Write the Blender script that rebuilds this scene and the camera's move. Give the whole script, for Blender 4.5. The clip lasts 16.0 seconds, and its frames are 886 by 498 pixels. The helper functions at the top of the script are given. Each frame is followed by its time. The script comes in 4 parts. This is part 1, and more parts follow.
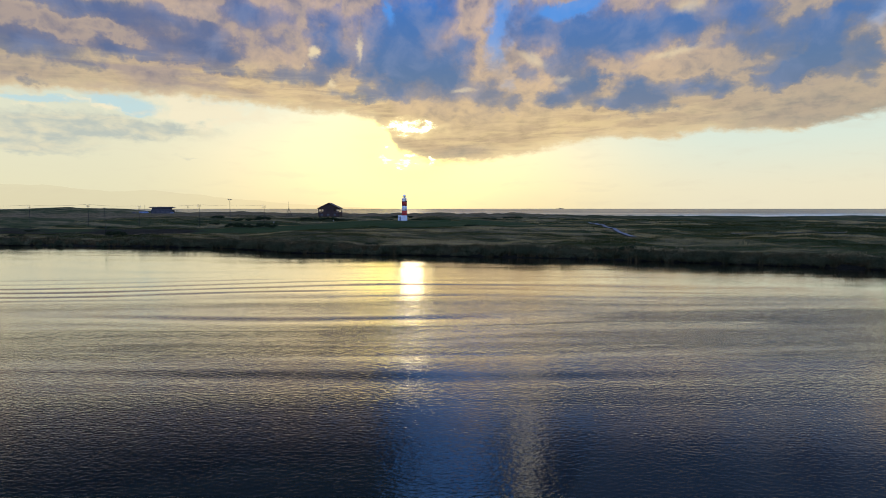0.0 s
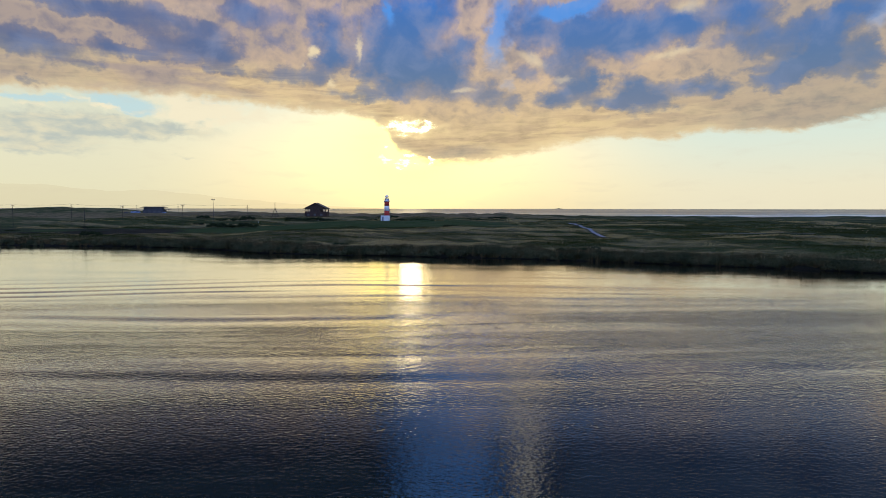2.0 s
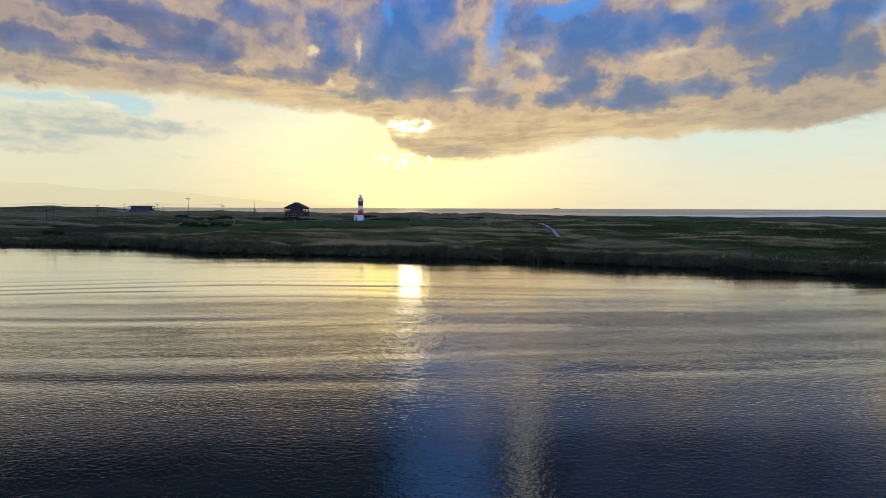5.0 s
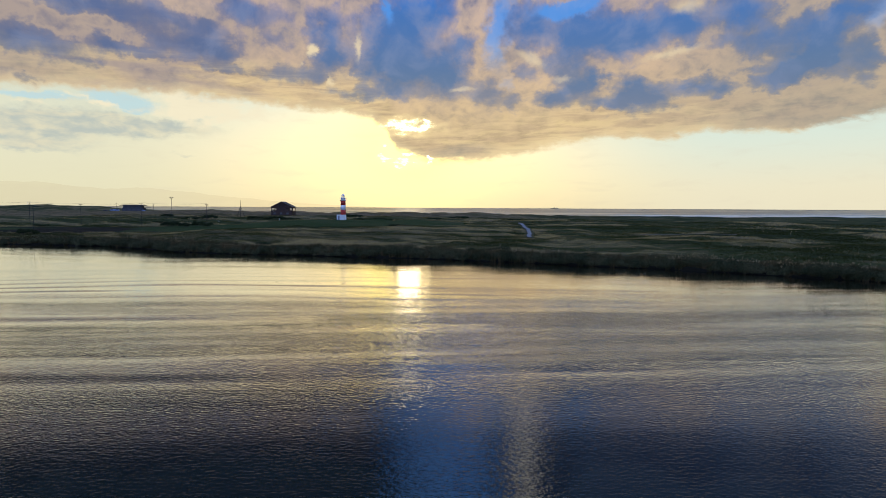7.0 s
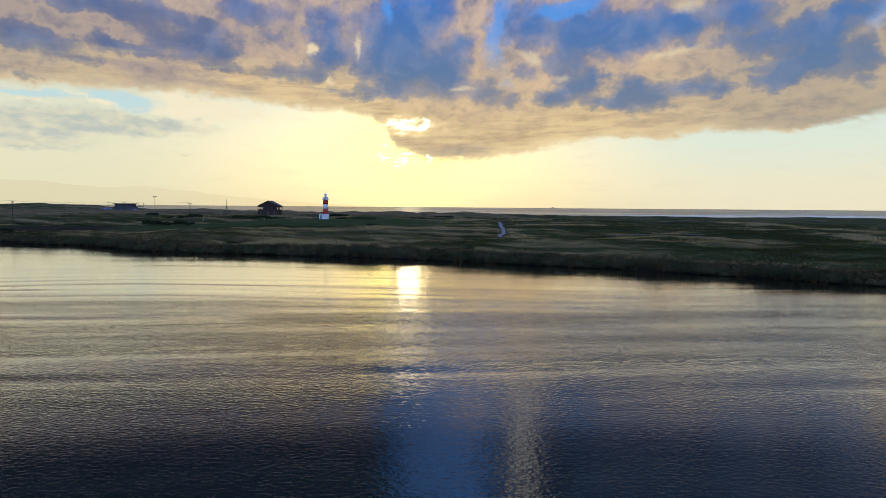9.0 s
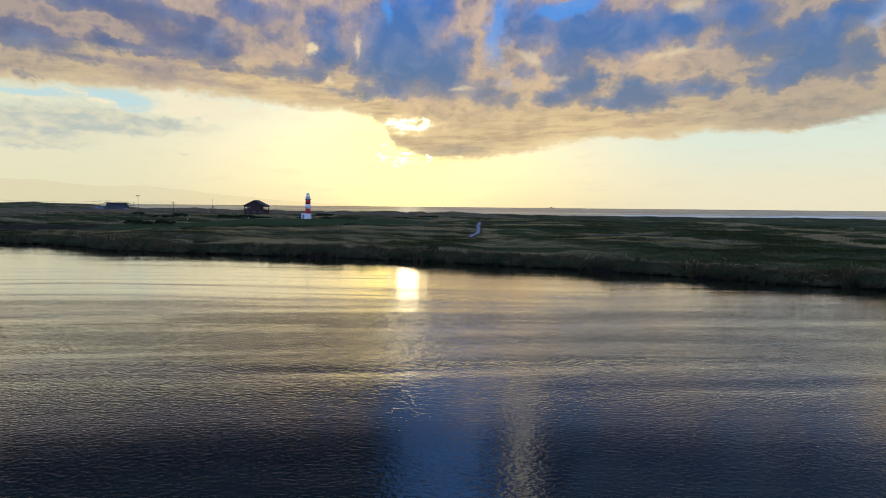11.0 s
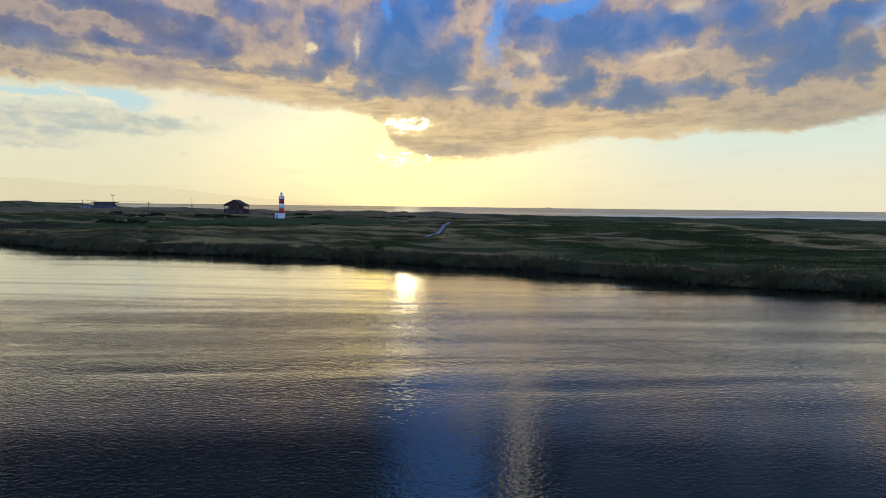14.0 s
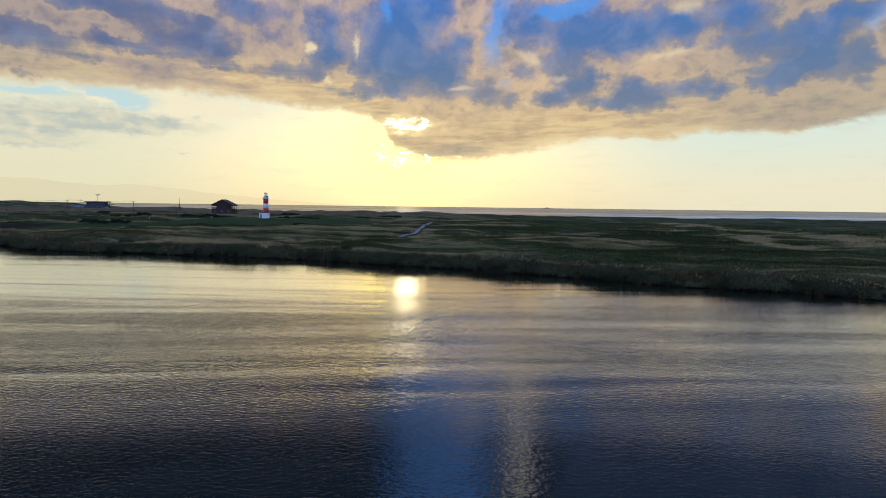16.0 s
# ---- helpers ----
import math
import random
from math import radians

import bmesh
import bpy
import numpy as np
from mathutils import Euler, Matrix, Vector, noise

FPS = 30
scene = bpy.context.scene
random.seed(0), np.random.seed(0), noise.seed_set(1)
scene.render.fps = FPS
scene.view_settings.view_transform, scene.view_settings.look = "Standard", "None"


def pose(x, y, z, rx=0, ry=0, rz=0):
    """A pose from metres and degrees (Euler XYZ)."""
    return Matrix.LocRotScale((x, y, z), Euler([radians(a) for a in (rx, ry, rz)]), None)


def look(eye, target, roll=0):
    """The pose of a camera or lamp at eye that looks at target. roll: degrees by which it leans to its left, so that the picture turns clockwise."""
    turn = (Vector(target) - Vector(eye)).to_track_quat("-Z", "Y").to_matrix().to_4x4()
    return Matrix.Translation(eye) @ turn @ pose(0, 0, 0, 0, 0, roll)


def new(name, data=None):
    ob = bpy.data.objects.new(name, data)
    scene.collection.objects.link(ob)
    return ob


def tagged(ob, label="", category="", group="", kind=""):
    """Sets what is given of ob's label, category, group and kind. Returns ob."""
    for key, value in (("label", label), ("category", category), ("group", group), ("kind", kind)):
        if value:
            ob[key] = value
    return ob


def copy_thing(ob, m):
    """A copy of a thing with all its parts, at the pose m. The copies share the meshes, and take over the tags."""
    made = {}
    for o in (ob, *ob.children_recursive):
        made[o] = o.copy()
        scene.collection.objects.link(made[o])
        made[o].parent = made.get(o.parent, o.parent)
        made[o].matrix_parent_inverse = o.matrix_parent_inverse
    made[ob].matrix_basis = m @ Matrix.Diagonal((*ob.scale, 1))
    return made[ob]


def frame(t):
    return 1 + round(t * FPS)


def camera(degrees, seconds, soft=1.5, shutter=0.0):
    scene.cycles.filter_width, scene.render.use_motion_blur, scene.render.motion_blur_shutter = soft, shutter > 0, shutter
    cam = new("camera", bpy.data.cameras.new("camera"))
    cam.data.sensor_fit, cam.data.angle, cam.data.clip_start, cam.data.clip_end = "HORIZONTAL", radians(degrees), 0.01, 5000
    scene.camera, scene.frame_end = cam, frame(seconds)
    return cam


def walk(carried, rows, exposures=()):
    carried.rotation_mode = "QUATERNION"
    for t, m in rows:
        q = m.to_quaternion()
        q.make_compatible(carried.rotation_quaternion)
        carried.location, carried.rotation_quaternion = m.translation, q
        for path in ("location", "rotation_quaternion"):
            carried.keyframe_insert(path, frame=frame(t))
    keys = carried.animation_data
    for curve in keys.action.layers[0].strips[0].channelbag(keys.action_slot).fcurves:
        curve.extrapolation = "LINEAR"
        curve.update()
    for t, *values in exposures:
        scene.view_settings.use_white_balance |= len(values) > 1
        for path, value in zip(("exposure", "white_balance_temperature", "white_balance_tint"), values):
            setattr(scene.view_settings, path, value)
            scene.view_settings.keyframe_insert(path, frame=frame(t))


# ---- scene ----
# ------------------------------------------------------------------ camera
WATER, EYE = 0.0, 11.6
TILT = -3.873
cam = camera(73.0, 16.0, soft=0.85)


def flown(t):
    """Metres along the bank: an even slide to the right that eases off in the last second."""
    return 4.247 * t if t <= 15 else 63.7 + 3.9 * (t - 15) - 0.6 * (t - 15) ** 2


# seconds, pitch against TILT, roll
TURNS = ((0, 0, 0), (1.5, 0, -0.07), (3, -0.01, -0.115), (4, -0.02, -0.15), (5.2, -0.05, -0.205), (6.5, -0.08, -0.27),
         (8, -0.13, -0.375), (9, -0.15, -0.44), (10.2, -0.167, -0.515), (11.5, -0.18, -0.58), (13, -0.185, -0.64),
         (14.5, -0.19, -0.685), (15, -0.19, -0.695), (15.5, -0.19, -0.706), (16, -0.19, -0.716))
RISE = 0.9  # metres climbed over the whole shot
walk(cam, [(t, pose(flown(t), 0, EYE + RISE * t / 16, 90 + TILT + p, r, -0.45 * t / 16)) for t, p, r in TURNS])

# ------------------------------------------------------------------ sky and sun
SUN_AZ, SUN_EL = -3.0, 6.6  # degrees, from the camera's first heading


def lin(r, g, b):
    """Linear colour from 0..255 display values."""
    f = [(c / 255 / 12.92) if c < 10 else ((c / 255 + 0.055) / 1.055) ** 2.4 for c in (r, g, b)]
    return (*f, 1.0)


class Nodes:
    """A short hand for building node trees."""

    def __init__(self, tree):
        self.t = tree

    def put(self, sock, v):
        if isinstance(v, bpy.types.NodeSocket):
            self.t.links.new(v, sock)
        else:
            sock.default_value = v

    def m(self, op, a, b=None, c=None, clamp=False):
        n = self.t.nodes.new("ShaderNodeMath")
        n.operation, n.use_clamp = op, clamp
        for s, v in zip(n.inputs, (a, b, c)):
            if v is not None:
                self.put(s, v)
        return n.outputs[0]

    def v(self, op, a, b=None):
        n = self.t.nodes.new("ShaderNodeVectorMath")
        n.operation = op
        self.put(n.inputs[0], a)
        if b is not None:
            self.put(n.inputs[3] if op == "SCALE" else n.inputs[1], b)
        return n.outputs["Value"] if op in ("DOT_PRODUCT", "LENGTH") else n.outputs[0]

    def xyz(self, x, y, z=0.0):
        n = self.t.nodes.new("ShaderNodeCombineXYZ")
        for s, v in zip(n.inputs, (x, y, z)):
            self.put(s, v)
        return n.outputs[0]

    def split(self, v):
        n = self.t.nodes.new("ShaderNodeSeparateXYZ")
        self.put(n.inputs[0], v)
        return n.outputs

    def noise(self, vec, scale, detail=4, rough=0.55, dist=0.0, colour=False):
        n = self.t.nodes.new("ShaderNodeTexNoise")
        self.put(n.inputs["Vector"], vec)
        n.inputs["Scale"].default_value, n.inputs["Detail"].default_value = scale, detail
        n.inputs["Roughness"].default_value, n.inputs["Distortion"].default_value = rough, dist
        return n.outputs["Color" if colour else "Fac"]

    def ramp(self, fac, stops, ease="LINEAR"):
        n = self.t.nodes.new("ShaderNodeValToRGB")
        n.color_ramp.interpolation = ease
        e = n.color_ramp.elements
        while len(e) < len(stops):
            e.new(0.5)
        for el, (p, c) in zip(e, stops):
            el.position, el.color = p, c if isinstance(c, tuple) else (c, c, c, 1)
        self.put(n.inputs[0], fac)
        return n.outputs[0]

    def mix(self, fac, a, b, blend="MIX"):
        n = self.t.nodes.new("ShaderNodeMix")
        n.data_type, n.blend_type, n.clamp_factor = "RGBA", blend, True
        self.put(n.inputs[0], fac), self.put(n.inputs[6], a), self.put(n.inputs[7], b)
        return n.outputs[2]

    def step(self, x, lo, hi):
        n = self.t.nodes.new("ShaderNodeMapRange")
        n.interpolation_type = "SMOOTHSTEP"
        self.put(n.inputs[0], x)
        n.inputs[1].default_value, n.inputs[2].default_value = lo, hi
        return n.outputs[0]

    def sum(self, xs):
        out = xs[0]
        for x in xs[1:]:
            out = self.m("ADD", out, x)
        return out


# clouds: azimuth, elevation, half width, half height in degrees, lean in degrees, weight
BLUE_A = ((-30.1, 15.75, 5.14, 0.63, -3, 0.95), (-23.9, 15.91, 2.87, 0.66, -12, 0.6), (-34.4, 12.56, 2.35, 1.1, -10, 0.75), (-32.2, 12.68, 2.47, 0.69, 0, 0.4), (-28.6, 12.95, 0.89, 0.66, 0, 0.75), (-26.2, 12.66, 2.08, 0.44, -5, 0.7),
          (-24.4, 13.88, 2.15, 0.87, -15, 0.6), (-21, 13.87, 1.9, 1.38, 0, 0.95), (-19.2, 13.25, 1.54, 0.7, 10, 0.55), (-29.9, 11.27, 1.74, 0.56, 0, 0.4), (-19.5, 11.83, 2.31, 0.41, -5, 0.45), (-33.7, 9.66, 1.4, 0.33, 0, 0.35),
          (-18.4, 16.83, 1.55, 0.87, -10, 0.8), (-16, 16.96, 2.65, 0.98, 0, 0.35), (-15.1, 14.97, 2.14, 1.01, 0, 0.4))
BLUE_B = ((-14.6, 11.92, 2.16, 0.94, 0, 0.55), (-10.6, 15.49, 1.44, 2.04, 0, 0.85), (-10.1, 13.61, 1.4, 0.78, 0, 0.6), (-11.6, 12.08, 1.38, 0.95, 0, 0.5), (-7.5, 12.24, 0.69, 1.08, 0, 0.5), (-4.3, 15.26, 3.54, 2.5, 0, 1),
          (-3.5, 12.84, 2.87, 1.28, 0, 0.9), (-2.7, 17.67, 2.57, 1.52, 0, 0.85), (-6.4, 10.53, 4.28, 0.54, 3, 0.5), (-4.3, 11.33, 1.73, 0.76, 10, 0.45), (0.6, 12.14, 1.84, 1.89, 10, 0.95), (-0.4, 18.16, 1.72, 1.26, 0, 0.5),
          (1.8, 14.85, 1.26, 0.94, 20, 0.8), (4.2, 10.38, 1.61, 1.2, 0, 0.65), (6.7, 9.84, 0.8, 0.77, 0, 0.5), (7.6, 12.33, 1.13, 0.85, 0, 0.55))
BLUE_C = ((8.4, 16.55, 2.36, 1.83, 0, 0.95), (10.7, 12.98, 1.67, 0.94, 0, 0.65), (11.9, 14.85, 1.33, 1.24, 0, 0.8), (13.1, 15.96, 1.96, 1.62, 0, 0.6), (15.4, 15.36, 2.67, 1.76, 0, 0.9), (18.8, 15.34, 3.08, 1.49, 12, 1),
          (21.6, 15.32, 1.09, 1.22, 0, 0.7), (10.5, 10.17, 1.67, 0.82, 0, 1), (12.8, 11.19, 1.65, 1.07, 0, 0.95), (14.3, 11.61, 0.7, 0.69, 0, 0.6), (15.1, 9.38, 1.73, 0.59, 0, 0.8), (17.2, 10.26, 1.27, 1.42, 0, 0.95),
          (19.4, 9.81, 1.96, 1.04, 0, 1))
BLUE_D = ((22, 10.61, 0.89, 0.56, 0, 0.6), (23.5, 10.6, 1.12, 0.85, 0, 0.95), (25, 10.03, 0.72, 0.75, 0, 0.8), (26, 16.16, 2.31, 1.3, 0, 0.95), (28.6, 13.7, 2.66, 1.03, 12, 0.75), (25.6, 14.03, 1.87, 0.58, 0, 0.4),
          (29.1, 10.81, 2.03, 0.68, 15, 1), (31.4, 12.93, 2.31, 1.01, 38, 1), (33.5, 15.09, 2.39, 0.79, 15, 0.85), (31.4, 11.65, 1.76, 0.69, 25, 0.95), (33.3, 11.43, 2.01, 1.37, 0, 0.45), (35.1, 11.61, 0.97, 1.78, 0, 0.5),
          (27.4, 11.64, 1.58, 0.39, 8, 0.4))
GREY = ((33.2, 9.14, 3.24, 0.76, 4, 0.6), (30.1, 7.17, 6.49, 0.59, 4, 0.8), (34.8, 7.23, 3.24, 0.76, 6, 0.8), (25.2, 7.87, 3.78, 0.32, 2, 0.5), (-7.9, 10.28, 3.78, 0.54, 0, 0.6), (1.9, 5.40, 4.32, 0.76, 4, 0.7), (-24.2, 10.96, 4.32, 0.43, 0, 0.35), (-32.0, 9.77, 3.24, 0.38, 0, 0.4))
GAP_BLUE = ((10.6, 17.6, 2.6, 0.9, 0, 0.8), (5.2, 16.23, 1.30, 3.78, -4, 0.9), (12.8, 17.93, 2.49, 0.81, 15, 1), (-4.9, 17.92, 0.70, 1.41, 0, 0.9), (35.5, 14.57, 1.19, 1.62, 0, 0.6), (6.4, 11.42, 0.65, 0.97, 0, 0.4))
HIGH_GAP = ((-2.8, 25.5, 3.2, 5.6, 0, 0.62), (2.9, 26.3, 3.6, 5.6, 0, 1))
HIGH_CREAM = ((8.3, 25.05, 1.41, 5.14, 0, 1),)
CREAM = ((-12.0, 14.01, 0.49, 0.59, 0, 1), (-7.8, 14.47, 0.38, 1.51, 0, 0.7), (-12.8, 12.91, 0.27, 0.27, 0, 0.5), (-10.3, 11.45, 0.32, 0.65, 0, 0.7), (22.0, 17.02, 1.84, 0.86, 0, 0.6), (8.5, 13.58, 1.84, 0.65, -30, 0.6), (11.3, 11.76, 1.08, 0.43, 0, 0.5), (20.6, 13.34, 3.24, 0.43, 12, 0.6), (1.9, 10.98, 1.62, 0.27, 5, 0.6))
SUN_HOLE = ((-3.6, 7.58, 1.95, 0.43, 0, 1), (-1.4, 7.60, 0.59, 0.32, 0, 0.9), (-4.9, 5.59, 0.22, 0.27, 0, 0.7), (-2.9, 4.97, 0.49, 0.27, 0, 0.8), (-1.4, 4.56, 0.32, 0.32, 0, 0.7), (-5.5, 4.69, 0.54, 0.22, 0, 0.5), (-3.9, 4.23, 0.76, 0.22, 0, 0.6))
SUN_HALO = ((-3.3, 7.5, 3.6, 0.85, 0, 1), (-4.2, 5.4, 2.4, 1.6, 0, 0.8), (-2.6, 4.6, 3.2, 0.9, 0, 0.7))
LEFT_BANK = ((-31.2, 6.7, 4.69, 1.33, 0, 1), (-34.6, 6.04, 2.9, 1.29, 0, 0.9), (-27.2, 6.53, 3.81, 0.74, 0, 0.7), (-22.8, 6.7, 4.55, 0.53, 0, 0.5), (-22.8, 4.43, 1.18, 0.24, 0, 0.5), (-33.9, 4.66, 4.06, 0.52, 0, 0.4),
             (-11.6, 8.2, 3.07, 0.5, 0, 0.25), (-10.1, 3.6, 2.08, 0.31, 0, 0.25), (29.6, 3.3, 1.22, 0.42, 0, 0.25))
PALE_BLUE = ((-33.8, 8.6, 2.94, 0.3, 0, 0.9), (-28.1, 8.93, 2.49, 0.59, -8, 1), (-26.5, 8.15, 1.28, 0.46, 0, 0.9), (-20.9, 9.21, 0.93, 0.38, 0, 0.6), (-35.3, 7.47, 0.71, 0.25, 0, 0.3))
PUFFS = ((-22.3, 8.31, 2.74, 1.24, 0, 1), (-23.6, 9.3, 1.34, 0.56, 0, 0.7), (-34.5, 8.14, 1.45, 0.21, 0, 0.5), (-29.6, 8.53, 2.82, 0.27, -6, 0.7), (-18.1, 8.31, 3.86, 0.78, 0, 0.6))
# lower edge of the cloud deck: azimuth, elevation
DECK = ((-44.1, 8.30), (-36.1, 9.04), (-31.7, 9.25), (-28.5, 9.41), (-22.0, 9.54), (-15.8, 9.01), (-9.7, 8.66), (-6.6, 8.22), (-5.0, 6.95), (-4.5, 5.54), (-1.3, 4.29), (2.5, 4.24),
        (7.3, 4.89), (11.4, 5.81), (15.5, 6.32), (19.8, 6.02), (23.5, 6.59), (29.9, 6.19), (32.6, 6.72), (34.8, 7.02), (37.2, 7.55), (46.0, 8.03))


def build_sky():
    world = bpy.data.worlds.new("sky")
    scene.world = world
    world.use_nodes = True
    tree = world.node_tree
    tree.nodes.clear()
    N = Nodes(tree)
    way = N.v("NORMALIZE", tree.nodes.new("ShaderNodeTexCoord").outputs["Generated"])
    x, y, z = N.split(way)
    az = N.m("MULTIPLY", N.m("ARCTAN2", x, y), 57.29578)
    el = N.m("MULTIPLY", N.m("ARCSINE", N.m("MAXIMUM", z, 0.0)), 57.29578)
    # flattening towards the horizon, as a deck of cloud seen from below
    flat = N.m("MULTIPLY", N.m("LOGARITHM", N.m("ADD", el, 4.0), math.e), 20.0)
    p = N.xyz(az, flat, 0.0)
    centred = (0.5, 0.5, 0.5)
    big = N.v("SUBTRACT", N.noise(p, 0.20, 2, 0.5, colour=True), centred)
    small = N.v("SUBTRACT", N.noise(p, 0.60, 4, 0.55, colour=True), centred)
    wisps = N.v("SUBTRACT", N.noise(p, 2.2, 3, 0.6, colour=True), centred)
    here = N.xyz(az, el, 0.0)
    warp = N.v("ADD", N.v("MULTIPLY", big, (1.2, 0.9, 0)), N.v("MULTIPLY", small, (3.4, 2.2, 0)))
    q = N.v("ADD", N.v("ADD", here, warp), N.v("MULTIPLY", wisps, (0.4, 0.3, 0)))
    q_soft = N.v("ADD", N.v("ADD", here, N.v("SCALE", warp, 0.35)), N.v("MULTIPLY", wisps, (0.6, 0.35, 0)))
    fbm = N.noise(p, 0.26, 6, 0.55, 0.5)
    fine = N.noise(p, 0.7, 3, 0.5, 0.4)
    streak = N.noise(N.xyz(N.m("MULTIPLY", az, 0.25), N.m("MULTIPLY", el, 1.1), 3.0), 1.0, 4, 0.55, 0.4)

    def blobs(rows, at):
        out = []
        for a, e, ra, re, lean, w in rows:
            d = N.v("SUBTRACT", at, (a, e, 0))
            c, s = math.cos(radians(lean)), math.sin(radians(lean))
            du = N.v("DOT_PRODUCT", d, (c / ra, s / ra, 0))
            dv = N.v("DOT_PRODUCT", d, (-s / re, c / re, 0))
            r2 = N.m("MULTIPLY_ADD", du, du, N.m("MULTIPLY", dv, dv))
            out.append(N.m("MULTIPLY", N.m("EXPONENT", N.m("MULTIPLY", r2, -0.9)), w))
        return N.sum(out)

    # clear air: the sky model high up, evening haze low down
    nishita = tree.nodes.new("ShaderNodeTexSky")
    nishita.sky_type, nishita.sun_disc = "NISHITA", False
    nishita.sun_elevation, nishita.sun_rotation = radians(SUN_EL), radians(SUN_AZ)
    nishita.air_density, nishita.dust_density = 1.0, 1.5
    model = N.v("SCALE", nishita.outputs[0], 0.10)
    haze = N.ramp(N.m("DIVIDE", el, 20.0), [(0.0, lin(238, 222, 178)), (0.10, lin(244, 232, 190)), (0.25, lin(242, 236, 206)),
                                             (0.42, lin(226, 232, 216)), (0.60, lin(176, 208, 220)), (1.0, lin(110, 165, 215))])
    clear = N.mix(N.step(el, 14.0, 40.0), haze, model)
    dsun = N.v("SUBTRACT", N.xyz(az, el, 0.0), (SUN_AZ, SUN_EL - 1.5, 0))
    wide = N.v("MULTIPLY", dsun, (1 / 14.0, 1 / 6.0, 0))
    glow = N.m("EXPONENT", N.m("MULTIPLY", N.v("DOT_PRODUCT", wide, wide), -1.0))
    tight = N.v("MULTIPLY", dsun, (1 / 5.0, 1 / 3.6, 0))
    core = N.m("EXPONENT", N.m("MULTIPLY", N.v("DOT_PRODUCT", tight, tight), -1.0))
    clear = N.mix(N.m("MULTIPLY", N.step(az, 6.0, 26.0), 0.75), clear, N.mix(N.step(el, 1.0, 7.0), lin(236, 230, 204), lin(214, 232, 222)))
    clear = N.mix(N.m("MULTIPLY", N.step(N.m("MULTIPLY", az, -1.0), 12.0, 30.0), 0.6), clear, lin(222, 222, 194))
    clear = N.mix(N.m("MULTIPLY", glow, 0.55), clear, (1.9, 1.42, 0.62, 1))
    clear = N.mix(N.m("MULTIPLY", core, 0.8), clear, (2.6, 1.95, 0.50, 1))

    clear = N.mix(N.m("MULTIPLY", N.step(blobs(SUN_HALO, q_soft), 0.05, 1.0), 0.85), clear, (2.2, 1.8, 0.60, 1))

    # thin bank of cloud low on the far side
    clear = N.mix(N.m("MULTIPLY", N.step(blobs(PALE_BLUE, q_soft), 0.2, 0.7), 0.85), clear, lin(190, 220, 226))
    clear = N.mix(N.m("MULTIPLY", N.step(N.m("ADD", blobs(PUFFS, q), N.m("MULTIPLY", N.m("SUBTRACT", fine, 0.5), 1.0)), 0.15, 0.8), 0.85), clear, lin(248, 236, 204))
    bank = N.step(N.m("ADD", blobs(LEFT_BANK, q), N.m("MULTIPLY", N.m("SUBTRACT", fbm, 0.5), 0.8)), 0.15, 0.95)
    bank_col = N.mix(N.step(N.m("MULTIPLY_ADD", fine, 0.5, N.m("MULTIPLY", streak, 0.5)), 0.38, 0.66), lin(180, 190, 186), lin(226, 220, 192))
    clear = N.mix(N.m("MULTIPLY", bank, 0.82), clear, bank_col)
    # faint streaks of haze
    clear = N.mix(N.m("MULTIPLY", N.step(streak, 0.5, 0.75), 0.14), clear, lin(214, 200, 180))

    # the cloud deck
    edge = N.ramp(N.m("MULTIPLY_ADD", az, 1 / 120.0, 0.5), [((a + 60) / 120, e / 20) for a, e in DECK])
    over = N.m("SUBTRACT", N.split(q_soft)[1], N.m("MULTIPLY", edge, 20.0))
    over = N.m("ADD", over, N.m("MULTIPLY", N.m("SUBTRACT", fine, 0.5), 0.9))
    deck = N.step(over, -0.25, 0.5)
    rim = N.m("SUBTRACT", 1.0, N.step(over, 0.0, 1.3))
    light = N.ramp(N.m("DIVIDE", el, 24.0), [(0.18, lin(226, 202, 152)), (0.36, lin(222, 194, 148)), (0.55, lin(208, 180, 156)),
                                               (0.75, lin(190, 168, 164)), (1.0, lin(130, 130, 142))])
    shade = N.ramp(N.m("DIVIDE", el, 24.0), [(0.18, lin(196, 174, 138)), (0.36, lin(180, 162, 138)), (0.55, lin(142, 136, 142)),
                                               (0.75, lin(112, 118, 150)), (1.0, lin(86, 96, 116))])
    warm = N.mix(N.step(N.sum([N.m("MULTIPLY", fbm, 0.5), N.m("MULTIPLY", fine, 0.35), N.m("MULTIPLY", N.noise(p, 1.6, 2, 0.5, 0.6), 0.15)]), 0.36, 0.64), shade, light)
    # the underside near the edge lies in flat layers
    flatband = N.m("SUBTRACT", 1.0, N.step(over, 2.0, 4.5))
    tilted = N.m("MULTIPLY_ADD", az, -0.035, el)
    sheets = N.noise(N.xyz(N.m("MULTIPLY", az, 0.22), N.m("MULTIPLY", tilted, 1.5), 5.0), 1.0, 5, 0.6, 0.5)
    warm = N.mix(N.m("MULTIPLY", flatband, 0.85), warm, N.mix(N.step(sheets, 0.36, 0.64), lin(184, 162, 130), lin(232, 206, 154)))
    side = N.step(N.m("ABSOLUTE", N.m("SUBTRACT", az, SUN_AZ)), 14.0, 36.0)
    warm = N.mix(N.m("MULTIPLY", side, 0.7), warm, lin(134, 136, 140))
    left = N.step(N.m("MULTIPLY", az, -1.0), 8.0, 26.0)
    layers = N.noise(N.xyz(N.m("MULTIPLY", az, 0.10), N.m("MULTIPLY", el, 0.55), 8.0), 1.0, 5, 0.55, 0.7)
